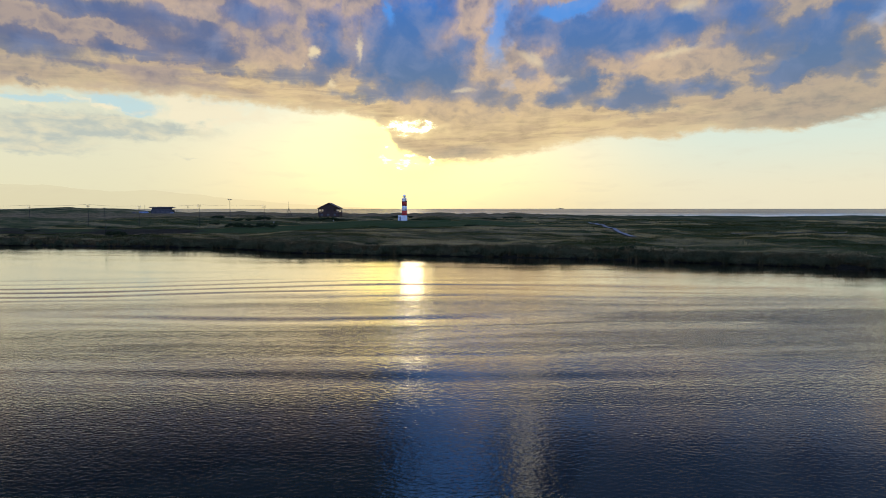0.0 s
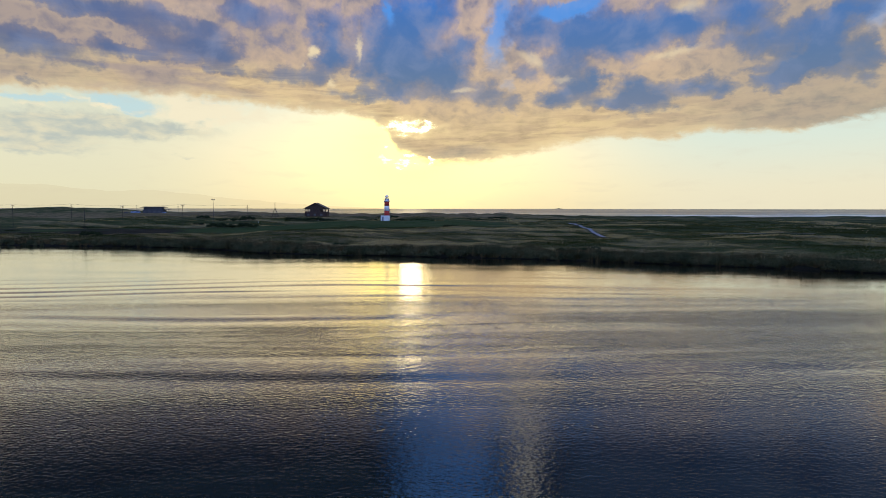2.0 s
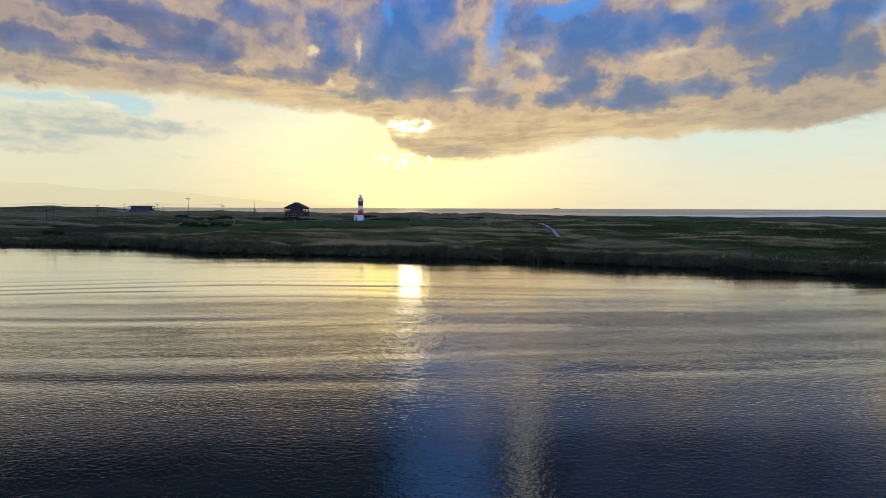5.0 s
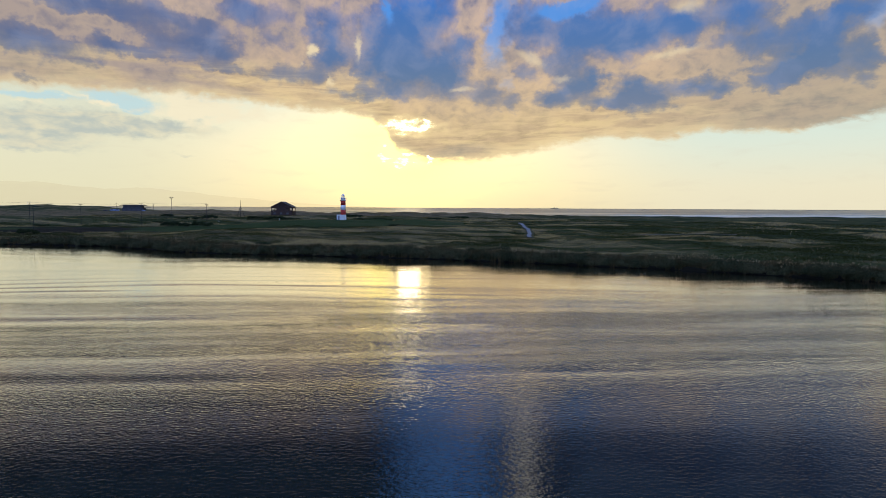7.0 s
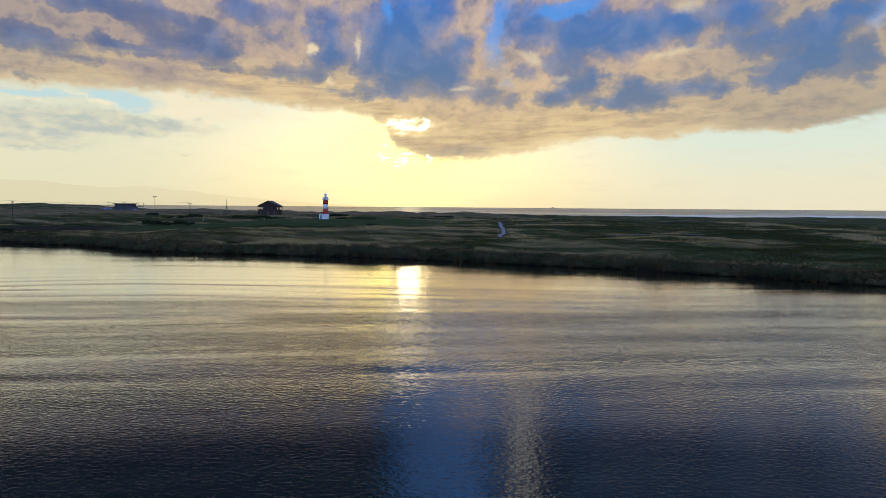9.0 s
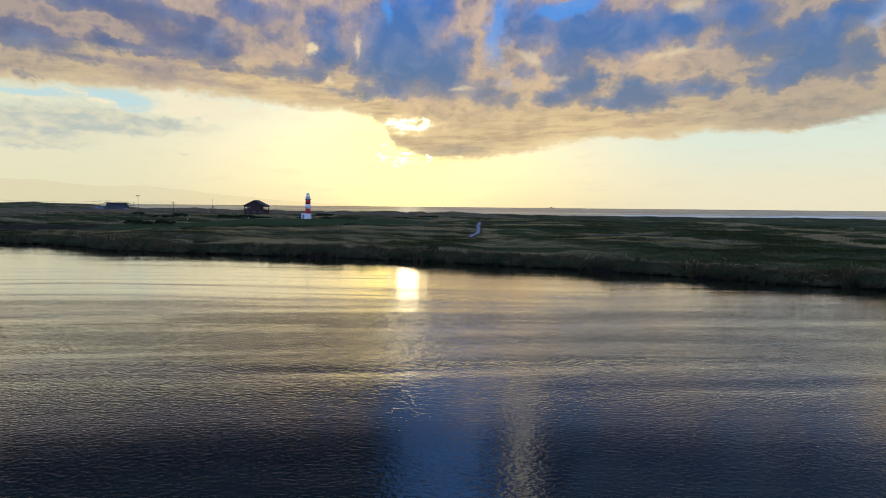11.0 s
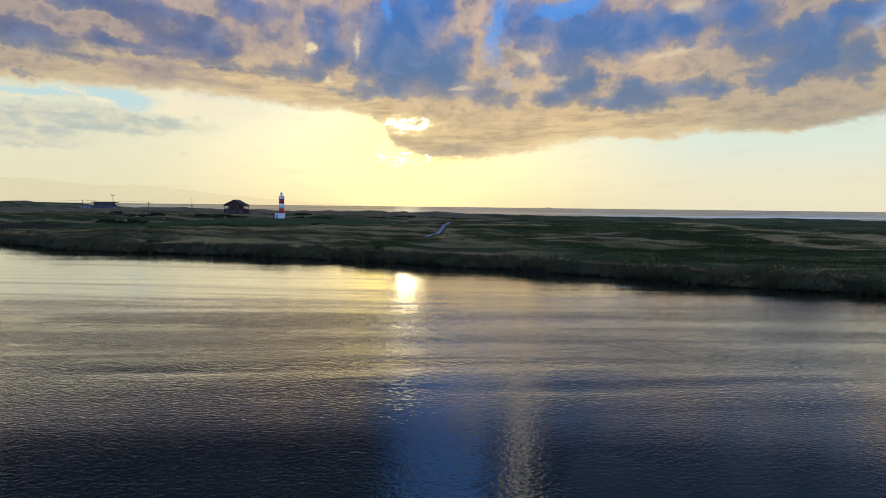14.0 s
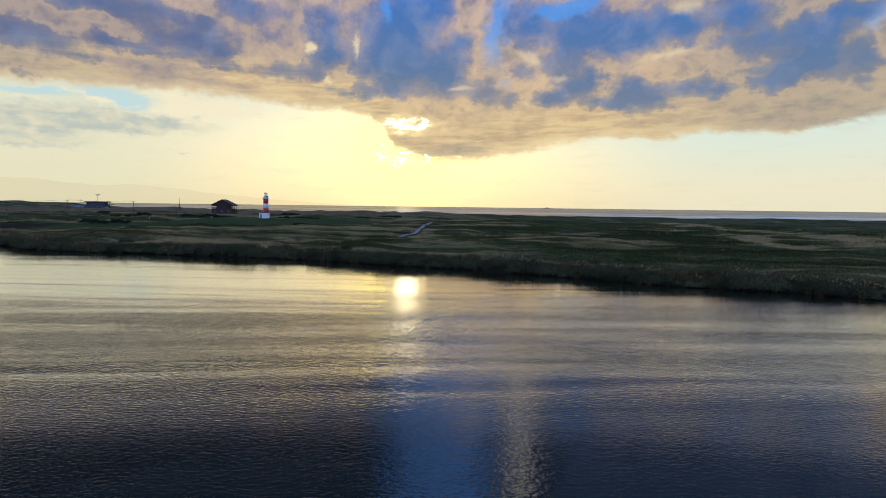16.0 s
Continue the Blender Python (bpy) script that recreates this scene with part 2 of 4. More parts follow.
    warm = N.mix(N.m("MULTIPLY", left, N.m("MULTIPLY", N.step(layers, 0.36, 0.60), 0.85)), warm, lin(130, 126, 142))
    warm = N.mix(N.m("MULTIPLY", rim, 0.6), warm, lin(244, 224, 176))
    warm = N.mix(N.m("MULTIPLY", N.step(blobs(GREY, q_soft), 0.2, 0.9), 0.75), warm, lin(150, 146, 138))
    blobs_all = N.sum([blobs(BLUE_A, q), blobs(BLUE_B, q), blobs(BLUE_C, q), blobs(BLUE_D, q)])
    grain = N.noise(p, 2.4, 4, 0.6, 0.8)
    lumps = N.sum([blobs_all, N.m("MULTIPLY", N.m("SUBTRACT", fine, 0.5), 0.75), N.m("MULTIPLY", N.m("SUBTRACT", grain, 0.5), 0.12)])
    warm = N.mix(N.m("MULTIPLY", N.m("SUBTRACT", N.step(lumps, -0.2, 0.12), N.step(lumps, 0.12, 0.4)), 0.3), warm, lin(236, 206, 166))
    patch = N.m("ADD", N.m("MULTIPLY", N.step(lumps, 0.10, 0.55), 0.58), N.m("MULTIPLY", N.step(lumps, 0.4, 1.05), 0.38))
    patch = N.m("MULTIPLY", patch, N.m("MULTIPLY_ADD", left, -0.12, 1.0))
    high = N.ramp(N.m("DIVIDE", el, 24.0), [(0.30, lin(124, 132, 150)), (0.50, lin(96, 124, 162)), (0.72, lin(70, 118, 184)), (0.82, lin(58, 124, 212))])
    dusk = N.mix(N.step(N.m("MULTIPLY", az, -1.0), 4.0, 26.0), high, N.mix(0.6, high, lin(84, 96, 134)))
    blue = N.mix(N.m("MULTIPLY", N.step(fbm, 0.42, 0.66), 0.4), dusk, lin(134, 150, 186))
    cloud = N.mix(patch, warm, blue)
    cloud = N.mix(N.m("MULTIPLY", N.step(blobs(GAP_BLUE, q), 0.2, 0.9), 0.85), cloud, N.mix(N.step(el, 12.0, 17.5), lin(150, 178, 216), lin(84, 152, 232)))
    cloud = N.mix(N.m("MULTIPLY", N.step(blobs(CREAM, q_soft), 0.2, 0.9), 0.8), cloud, lin(246, 226, 184))
    # higher up the deck is thick and dark, with one rift of open sky
    thick = N.mix(N.step(fbm, 0.35, 0.65), lin(26, 38, 40), lin(46, 56, 62))
    thick = N.mix(N.step(az, 4.0, 16.0), thick, N.mix(N.step(fbm, 0.35, 0.65), lin(52, 74, 112), lin(84, 104, 138)))
    aside = N.m("MULTIPLY", N.m("MAXIMUM", N.m("SUBTRACT", N.m("ABSOLUTE", az), 9.0), 0.0), 0.11)
    cloud = N.mix(N.step(N.m("ADD", el, aside), 18.2, 22.0), cloud, thick)
    cloud = N.mix(N.step(blobs(HIGH_GAP, q), 0.15, 0.9), cloud, N.mix(N.step(fine, 0.35, 0.65), (0.08, 0.34, 1.15, 1), (0.30, 0.70, 1.6, 1)))
    cloud = N.mix(N.step(blobs(HIGH_CREAM, q), 0.15, 0.8), cloud, (1.35, 1.28, 1.1, 1))
    # cloud lit through along its edge beside the sun
    cloud = N.mix(N.m("MULTIPLY", N.step(blobs(SUN_HALO[:1], q), 0.15, 1.0), 0.7), cloud, (1.25, 1.0, 0.5, 1))
    sky = N.mix(deck, clear, cloud)
    hole = N.step(N.m("MULTIPLY", blobs(SUN_HOLE, q), N.m("MULTIPLY_ADD", N.noise(p, 1.6, 3, 0.6), 3.2, -0.7)), 0.15, 1.05)
    sky = N.mix(hole, sky, (4.2, 3.5, 2.0, 1))
    # overhead and away from the sun the deck breaks up: open blue sky and sunlit cloud
    east = N.mix(N.step(fbm, 0.4, 0.6), lin(98, 140, 224), lin(164, 180, 214))
    toward = N.v("DOT_PRODUCT", way, (math.sin(radians(SUN_AZ)), math.cos(radians(SUN_AZ)), 0))
    sky = N.mix(N.m("MAXIMUM", N.step(N.m("MULTIPLY", toward, -1.0), -0.45, 0.3), N.step(el, 50.0, 75.0)), sky, N.v("SCALE", east, 1.75))
    bg = tree.nodes.new("ShaderNodeBackground")
    N.put(bg.inputs[0], sky)
    bg.inputs[1].default_value = 1.0
    N.put(tree.nodes.new("ShaderNodeOutputWorld").inputs[0], bg.outputs[0])


build_sky()
sun = new("sun", bpy.data.lights.new("sun", "SUN"))
sun.data.energy, sun.data.angle, sun.data.color = 0.007, radians(2.2), (1.0, 0.82, 0.55)
sun.matrix_world = look((0, 0, 0), (-math.sin(radians(SUN_AZ)), -math.cos(radians(SUN_AZ)), -math.tan(radians(SUN_EL))))


# ------------------------------------------------------------------ materials
def material(name):
    mat = bpy.data.materials.new(name)
    mat.use_nodes = True
    N = Nodes(mat.node_tree)
    bsdf = mat.node_tree.nodes["Principled BSDF"]
    return mat, N, bsdf


def place(N):
    return N.t.nodes.new("ShaderNodeNewGeometry").outputs["Position"]


def bump(N, height, strength, distance, bsdf):
    n = N.t.nodes.new("ShaderNodeBump")
    n.inputs["Strength"].default_value, n.inputs["Distance"].default_value = strength, distance
    N.put(n.inputs["Height"], height)
    N.put(bsdf.inputs["Normal"], n.outputs[0])
    N.put(bsdf.inputs["Coat Normal"], n.outputs[0])


def rough_paint(name, a, b, scale=0.6, rough=0.7, metal=0.0):
    """Painted or bare surface with grain and stains at two scales."""
    mat, N, s = material(name)
    o = N.t.nodes.new("ShaderNodeTexCoord").outputs["Object"]
    f = N.m("ADD", N.m("MULTIPLY", N.noise(o, scale, 4), 0.65), N.m("MULTIPLY", N.noise(o, scale * 14, 4, 0.7), 0.35))
    N.put(s.inputs["Base Color"], N.mix(N.step(f, 0.35, 0.65), a, b))
    s.inputs["Roughness"].default_value, s.inputs["Metallic"].default_value = rough, metal
    bump(N, N.noise(o, scale * 25, 3), 0.25, 0.02, s)
    return mat


def water_material(name, gloss, body, ior):
    mat, N, s = material(name)
    w = place(N)
    s.inputs["Base Color"].default_value = body
    s.inputs["IOR"].default_value = 1.40
    s.inputs["Roughness"].default_value = s.inputs["Coat Roughness"].default_value = gloss
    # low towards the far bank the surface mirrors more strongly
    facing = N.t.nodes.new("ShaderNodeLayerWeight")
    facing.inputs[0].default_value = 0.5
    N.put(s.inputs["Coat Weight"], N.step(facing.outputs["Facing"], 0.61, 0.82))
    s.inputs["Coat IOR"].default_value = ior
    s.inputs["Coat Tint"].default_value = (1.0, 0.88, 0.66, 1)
    return mat, N, s, w


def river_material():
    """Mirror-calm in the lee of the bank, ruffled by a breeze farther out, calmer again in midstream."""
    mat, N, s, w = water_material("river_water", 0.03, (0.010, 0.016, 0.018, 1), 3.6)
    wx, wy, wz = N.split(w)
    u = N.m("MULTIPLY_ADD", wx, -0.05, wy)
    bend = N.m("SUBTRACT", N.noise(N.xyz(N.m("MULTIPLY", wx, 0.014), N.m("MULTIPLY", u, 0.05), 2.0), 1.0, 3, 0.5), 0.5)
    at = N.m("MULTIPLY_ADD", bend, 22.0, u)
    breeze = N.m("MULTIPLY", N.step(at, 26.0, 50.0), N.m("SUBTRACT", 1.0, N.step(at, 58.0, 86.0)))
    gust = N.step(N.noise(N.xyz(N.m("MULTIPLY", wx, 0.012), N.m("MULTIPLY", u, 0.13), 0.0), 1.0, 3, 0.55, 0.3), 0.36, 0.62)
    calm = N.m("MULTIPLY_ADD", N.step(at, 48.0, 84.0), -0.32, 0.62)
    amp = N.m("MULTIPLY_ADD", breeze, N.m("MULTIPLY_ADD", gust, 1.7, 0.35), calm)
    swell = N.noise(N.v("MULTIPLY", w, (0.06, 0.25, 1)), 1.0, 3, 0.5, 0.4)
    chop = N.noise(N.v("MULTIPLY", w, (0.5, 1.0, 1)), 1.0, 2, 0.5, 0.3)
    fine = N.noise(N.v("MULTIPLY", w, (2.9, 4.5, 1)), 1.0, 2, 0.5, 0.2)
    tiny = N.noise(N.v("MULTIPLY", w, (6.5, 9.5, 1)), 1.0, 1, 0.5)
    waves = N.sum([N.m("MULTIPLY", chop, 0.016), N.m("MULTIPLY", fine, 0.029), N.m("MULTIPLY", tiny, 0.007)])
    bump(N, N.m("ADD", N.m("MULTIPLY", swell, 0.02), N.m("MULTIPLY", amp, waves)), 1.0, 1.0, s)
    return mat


def sea_material():
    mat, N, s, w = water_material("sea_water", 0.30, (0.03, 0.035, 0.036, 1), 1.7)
    # long pale streaks in the base colour, with a stronger coat on them
    pale_streaks = N.step(N.noise(N.v("MULTIPLY", w, (0.0011, 0.0058, 1)), 1.0, 5, 0.68, 0.3), 0.47, 0.62)
    N.put(s.inputs["Base Color"], N.mix(pale_streaks, (0.03, 0.035, 0.036, 1), (0.55, 0.52, 0.45, 1)))
    N.put(s.inputs["Coat Weight"], N.m("MULTIPLY_ADD", pale_streaks, 0.6, 0.3))
    swell = N.noise(N.v("MULTIPLY", w, (0.0043, 0.018, 1)), 1.0, 3, 0.5, 0.4)
    chop = N.noise(N.v("MULTIPLY", w, (0.45, 1.0, 1)), 1.0, 2, 0.5, 0.3)
    bump(N, N.m("ADD", N.m("MULTIPLY", swell, 7.0), N.m("MULTIPLY", chop, 0.1)), 1.0, 1.0, s)
    return mat


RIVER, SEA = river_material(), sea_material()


def drifts(N, w, along=0.020, across=0.062):
    """Long drifts of dry and green grass that run with the bank."""
    wx, wy, wz = N.split(w)
    u = N.m("MULTIPLY_ADD", wx, 0.92, N.m("MULTIPLY", wy, -0.38))
    v = N.m("MULTIPLY_ADD", wx, 0.38, N.m("MULTIPLY", wy, 0.92))
    base = N.noise(N.xyz(N.m("MULTIPLY", u, along), N.m("MULTIPLY", v, across), 0.0), 1.0, 5, 0.62, 0.9)
    # two straw ridges run inland on the downstream side; between them the grass stays green
    bend = N.m("MULTIPLY", N.m("SUBTRACT", N.noise(N.v("MULTIPLY", w, (0.02, 0.03, 0)), 1.0, 4, 0.6), 0.5), 36.0)
    out = [N.m("MULTIPLY", N.step(wx, 70.0, 125.0), -0.07)]
    for at, wide, far, much in ((181.0, 9.0, 400.0, 0.24), (156.0, 5.0, 270.0, 0.20)):
        d = N.m("DIVIDE", N.m("SUBTRACT", N.m("ADD", wx, bend), at), wide)
        ridge = N.m("EXPONENT", N.m("MULTIPLY", N.m("MULTIPLY", d, d), -1.0))
        ridge = N.m("MULTIPLY", ridge, N.m("SUBTRACT", N.step(wy, 110.0, 150.0), N.step(wy, far - 60.0, far)))
        out.append(N.m("MULTIPLY", ridge, much))
    return N.sum([base, *out])


def ground_material():
    mat, N, s = material("meadow_ground")
    w = place(N)
    wx, wy, wz = N.split(w)
    a = drifts(N, w)
    b = N.noise(N.v("MULTIPLY", w, (0.25, 0.5, 0.5)), 1.0, 4, 0.65)
    c = N.noise(w, 2.4, 3, 0.7)
    f = N.m("ADD", N.m("MULTIPLY", a, 0.6), N.m("ADD", N.m("MULTIPLY", b, 0.25), N.m("MULTIPLY", c, 0.15)))
    f = N.m("MULTIPLY_ADD", N.m("SUBTRACT", f, 0.5), 1.5, 0.5)
    col = N.ramp(f, [(0.38, (0.024, 0.032, 0.011, 1)), (0.47, (0.050, 0.060, 0.020, 1)), (0.54, (0.085, 0.076, 0.036, 1)), (0.62, (0.18, 0.142, 0.074, 1))])
    heath = N.m("MULTIPLY", N.m("SUBTRACT", 1.0, N.step(wx, -20, 70)), N.m("SUBTRACT", 1.0, N.step(wy, 222, 242)))
    col = N.mix(N.m("MULTIPLY", heath, N.m("MULTIPLY", N.step(b, 0.30, 0.6), 0.75)), col, N.mix(N.step(c, 0.3, 0.7), (0.085, 0.066, 0.034, 1), (0.17, 0.13, 0.072, 1)))
    dune = N.m("MULTIPLY", N.m("SUBTRACT", N.step(wy, 360, 440), N.step(wy, 660, 720)), N.step(b, 0.35, 0.6))
    dune = N.m("MULTIPLY", dune, N.m("SUBTRACT", N.step(wx, -640, -560), N.step(wx, 10, 140)))
    col = N.mix(N.m("MULTIPLY", dune, 0.75), col, (0.19, 0.125, 0.075, 1))
    lawn = N.m("MULTIPLY", N.m("MULTIPLY", N.step(wy, 236, 250), N.m("SUBTRACT", 1.0, N.step(wy, 300, 312))), N.m("SUBTRACT", 1.0, N.step(wx, 20, 60)))
    col = N.mix(N.m("MULTIPLY", lawn, 0.85), col, N.mix(N.step(c, 0.3, 0.7), (0.018, 0.040, 0.010, 1), (0.032, 0.056, 0.016, 1)))
    # mud at the waterline; the same dark tone runs up under the reeds
    low_dark = N.m("SUBTRACT", 1.0, N.step(wz, 0.8, 1.5))
    col = N.mix(low_dark, col, (0.018, 0.016, 0.011, 1))
    N.put(s.inputs["Base Color"], col)
    s.inputs["Roughness"].default_value = 0.95
    s.inputs["Specular IOR Level"].default_value = 0.1
    bump(N, N.m("ADD", N.m("MULTIPLY", b, 0.6), N.m("MULTIPLY", c, 0.3)), 0.8, 0.8, s)
    return mat


def leaf_material(name, stops, through_light=0.4, patchy=0.0, spots=None):
    """Blades and leaves: colour varies from blade to blade and from patch to patch; some light passes through."""
    mat, N, s = material(name)
    geo = N.t.nodes.new("ShaderNodeNewGeometry")
    r = geo.outputs["Random Per Island"]
    w = geo.outputs["Position"]
    p = N.noise(N.v("MULTIPLY", w, spots), 1.0, 4, 0.6, 1.1) if spots else drifts(N, w)
    f = N.m("ADD", N.m("MULTIPLY", r, 1.0 - patchy), N.m("MULTIPLY", N.step(p, 0.38, 0.62), patchy))
    col = N.ramp(f, stops)
    N.put(s.inputs["Base Color"], col)
    s.inputs["Roughness"].default_value, s.inputs["Specular IOR Level"].default_value = 0.8, 0.15
    tr = N.t.nodes.new("ShaderNodeBsdfTranslucent")
    N.put(tr.inputs[0], col)
    mx = N.t.nodes.new("ShaderNodeMixShader")
    mx.inputs[0].default_value = through_light
    N.t.links.new(s.outputs[0], mx.inputs[1])
    N.t.links.new(tr.outputs[0], mx.inputs[2])
    N.t.links.new(mx.outputs[0], N.t.nodes["Material Output"].inputs[0])
    return mat


GROUND = ground_material()
BANK_LEAF = leaf_material("bank_leaf", [(0.0, (0.026, 0.034, 0.014, 1)), (0.5, (0.074, 0.080, 0.038, 1)), (1.0, (0.15, 0.13, 0.068, 1))], 0.3, 0.5, (0.12, 0.2, 0.1))
REED = leaf_material("reed_leaf", [(0.0, (0.036, 0.038, 0.014, 1)), (0.5, (0.074, 0.062, 0.026, 1)), (1.0, (0.17, 0.120, 0.058, 1))], 0.3, 0.6, (0.22, 0.3, 0.02))
GRASS = leaf_material("meadow_grass", [(0.0, (0.034, 0.042, 0.009, 1)), (0.40, (0.064, 0.068, 0.017, 1)), (0.55, (0.13, 0.104, 0.036, 1)), (0.80, (0.46, 0.345, 0.145, 1))], 0.45, 0.84)
PLUME = leaf_material("silvergrass_plume", [(0.0, (0.26, 0.20, 0.10, 1)), (1.0, (0.60, 0.48, 0.28, 1))], 0.5)
BUSH = leaf_material("bush_leaf", [(0.0, (0.012, 0.020, 0.008, 1)), (1.0, (0.04, 0.055, 0.02, 1))], 0.25)
WHITE = rough_paint("white_painted_concrete", (0.80, 0.81, 0.83, 1), (0.68, 0.68, 0.68, 1), 0.8)
RED = rough_paint("red_painted_concrete", (0.52, 0.035, 0.022, 1), (0.40, 0.03, 0.02, 1), 0.8)
BROWN = rough_paint("dark_stained_boards", (0.036, 0.018, 0.012, 1), (0.056, 0.028, 0.018, 1), 0.5, 0.8)
ROOF = rough_paint("dark_roof_sheet", (0.035, 0.024, 0.022, 1), (0.055, 0.038, 0.034, 1), 0.4, 0.55)
CONCRETE = rough_paint("grey_wall", (0.036, 0.036, 0.044, 1), (0.06, 0.06, 0.07, 1), 0.4)
POLE = rough_paint("weathered_pole", (0.022, 0.019, 0.016, 1), (0.04, 0.034, 0.028, 1), 1.5)
STEEL = rough_paint("grey_steel", (0.05, 0.052, 0.055, 1), (0.08, 0.082, 0.085, 1), 1.5, 0.6, 0.3)
BOARDWALK = rough_paint("weathered_boardwalk", (0.15, 0.165, 0.20, 1), (0.24, 0.255, 0.29, 1), 0.7, 0.75)
PALE = rough_paint("pale_bleached_board", (0.20, 0.19, 0.16, 1), (0.28, 0.26, 0.22, 1), 0.7, 0.8)
TARP = rough_paint("blue_grey_sheet", (0.10, 0.17, 0.33, 1), (0.22, 0.30, 0.45, 1), 0.6, 0.5)
DARK = rough_paint("dark_hull", (0.05, 0.05, 0.055, 1), (0.08, 0.08, 0.09, 1), 0.1)
FOAM = rough_paint("sea_foam", (0.90, 0.79, 0.58, 1), (0.70, 0.62, 0.46, 1), 0.05)


def glass_material():
    mat, N, s = material("window_glass")
    s.inputs["Base Color"].default_value = (0.9, 0.95, 0.95, 1)
    s.inputs["Roughness"].default_value = 0.03
    s.inputs["Transmission Weight"].default_value = 1.0
    s.inputs["IOR"].default_value = 1.1
    return mat


GLASS = glass_material()


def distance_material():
    """Hills many kilometres off, all but lost: the evening haze is put in as glowing, see-through colour."""
    mat, N, s = material("hills_in_painted_haze")
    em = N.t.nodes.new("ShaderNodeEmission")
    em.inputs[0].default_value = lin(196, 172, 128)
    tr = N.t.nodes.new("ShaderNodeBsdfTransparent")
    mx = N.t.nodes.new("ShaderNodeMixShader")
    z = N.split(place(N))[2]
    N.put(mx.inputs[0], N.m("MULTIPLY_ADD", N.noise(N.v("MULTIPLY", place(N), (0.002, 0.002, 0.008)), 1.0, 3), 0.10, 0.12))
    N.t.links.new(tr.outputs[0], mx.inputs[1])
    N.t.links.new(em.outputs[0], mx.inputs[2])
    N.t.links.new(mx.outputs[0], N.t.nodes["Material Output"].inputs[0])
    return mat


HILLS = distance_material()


# ------------------------------------------------------------------ building helpers
def part(name, bm, mat, parent=None, label="", smooth=False):
    """Links a bmesh as one mesh object, under a thing or a part."""
    me = bpy.data.meshes.new(name)
    bmesh.ops.recalc_face_normals(bm, faces=bm.faces)
    bm.to_mesh(me)
    bm.free()
    me.materials.append(mat)
    if smooth:
        for f in me.polygons:
            f.use_smooth = True
    ob = new(name, me)
    if parent is not None:
        ob.parent = parent
    if label:
        tagged(ob, label)
    return ob


def mesh_object(name, verts, faces, mat, parent=None, smooth=False):
    """A mesh from arrays; all faces have the same number of corners."""
    me = bpy.data.meshes.new(name)
    verts, faces = np.asarray(verts, np.float32), np.asarray(faces, np.int32)
    k = faces.shape[1]
    me.vertices.add(len(verts))
    me.vertices.foreach_set("co", verts.ravel())
    me.loops.add(faces.size)
    me.loops.foreach_set("vertex_index", faces.ravel())
    me.polygons.add(len(faces))
    me.polygons.foreach_set("loop_start", np.arange(0, faces.size, k, dtype=np.int32))
    me.polygons.foreach_set("loop_total", np.full(len(faces), k, np.int32))
    if smooth:
        me.polygons.foreach_set("use_smooth", np.ones(len(faces), bool))
    me.update(calc_edges=True)
    me.materials.append(mat)
    ob = new(name, me)
    if parent is not None:
        ob.parent = parent
    return ob


def thing(name, x, y, z, label, category, turn=0, group="", kind=""):
    ob = new(name)
    ob.empty_display_size = 0.3
    ob.matrix_basis = pose(x, y, z, 0, 0, turn)
    return tagged(ob, label, category, group, kind)


def box(x0, x1, y0, y1, z0, z1, bevel=0.0, bm=None):
    bm = bm or bmesh.new()
    r = bmesh.ops.create_cube(bm, size=1.0)
    for v in r["verts"]:
        v.co = ((x0 + x1) / 2 + v.co.x * (x1 - x0), (y0 + y1) / 2 + v.co.y * (y1 - y0), (z0 + z1) / 2 + v.co.z * (z1 - z0))
    if bevel:
        es = list({e for v in r["verts"] for e in v.link_edges})
        bmesh.ops.bevel(bm, geom=es, offset=bevel, segments=2, affect="EDGES", profile=0.5)
    return bm


def rod(a, b, r0, r1=None, seg=10, bm=None):
    bm = bm or bmesh.new()
    a, b = Vector(a), Vector(b)
    m = Matrix.Translation((a + b) / 2) @ (b - a).to_track_quat("Z", "Y").to_matrix().to_4x4()
    bmesh.ops.create_cone(bm, cap_ends=True, segments=seg, radius1=r0, radius2=r0 if r1 is None else r1, depth=(b - a).length, matrix=m)
    return bm


def lathe(profile, seg=32, bm=None):
    """A closed solid of revolution from (radius, height) rows."""
    bm = bm or bmesh.new()
    rings = [[bm.verts.new((r * math.cos(2 * math.pi * i / seg), r * math.sin(2 * math.pi * i / seg), z)) for i in range(seg)] for r, z in profile]
    for lo, hi in zip(rings, rings[1:]):
        for i in range(seg):
            bm.faces.new((lo[i], lo[(i + 1) % seg], hi[(i + 1) % seg], hi[i]))
    bm.faces.new(rings[0][::-1])
    bm.faces.new(rings[-1])
    return bm


# ------------------------------------------------------------------ land and water
SHORE_X = np.array([-5000, -900, -300, -137, -90, -68, -52, -40, -20, -4, 14, 30, 46, 61, 77, 88, 95, 103, 113, 123, 130, 150, 180, 260, 700, 5000], float)
SHORE_Y = np.array([900, 420, 218, 187, 181, 176, 166, 156, 150, 147.5, 141, 137, 131, 123.5, 115, 108.5, 102, 97, 92, 88.5, 83, 69, 50, 8, -240, -900], float)


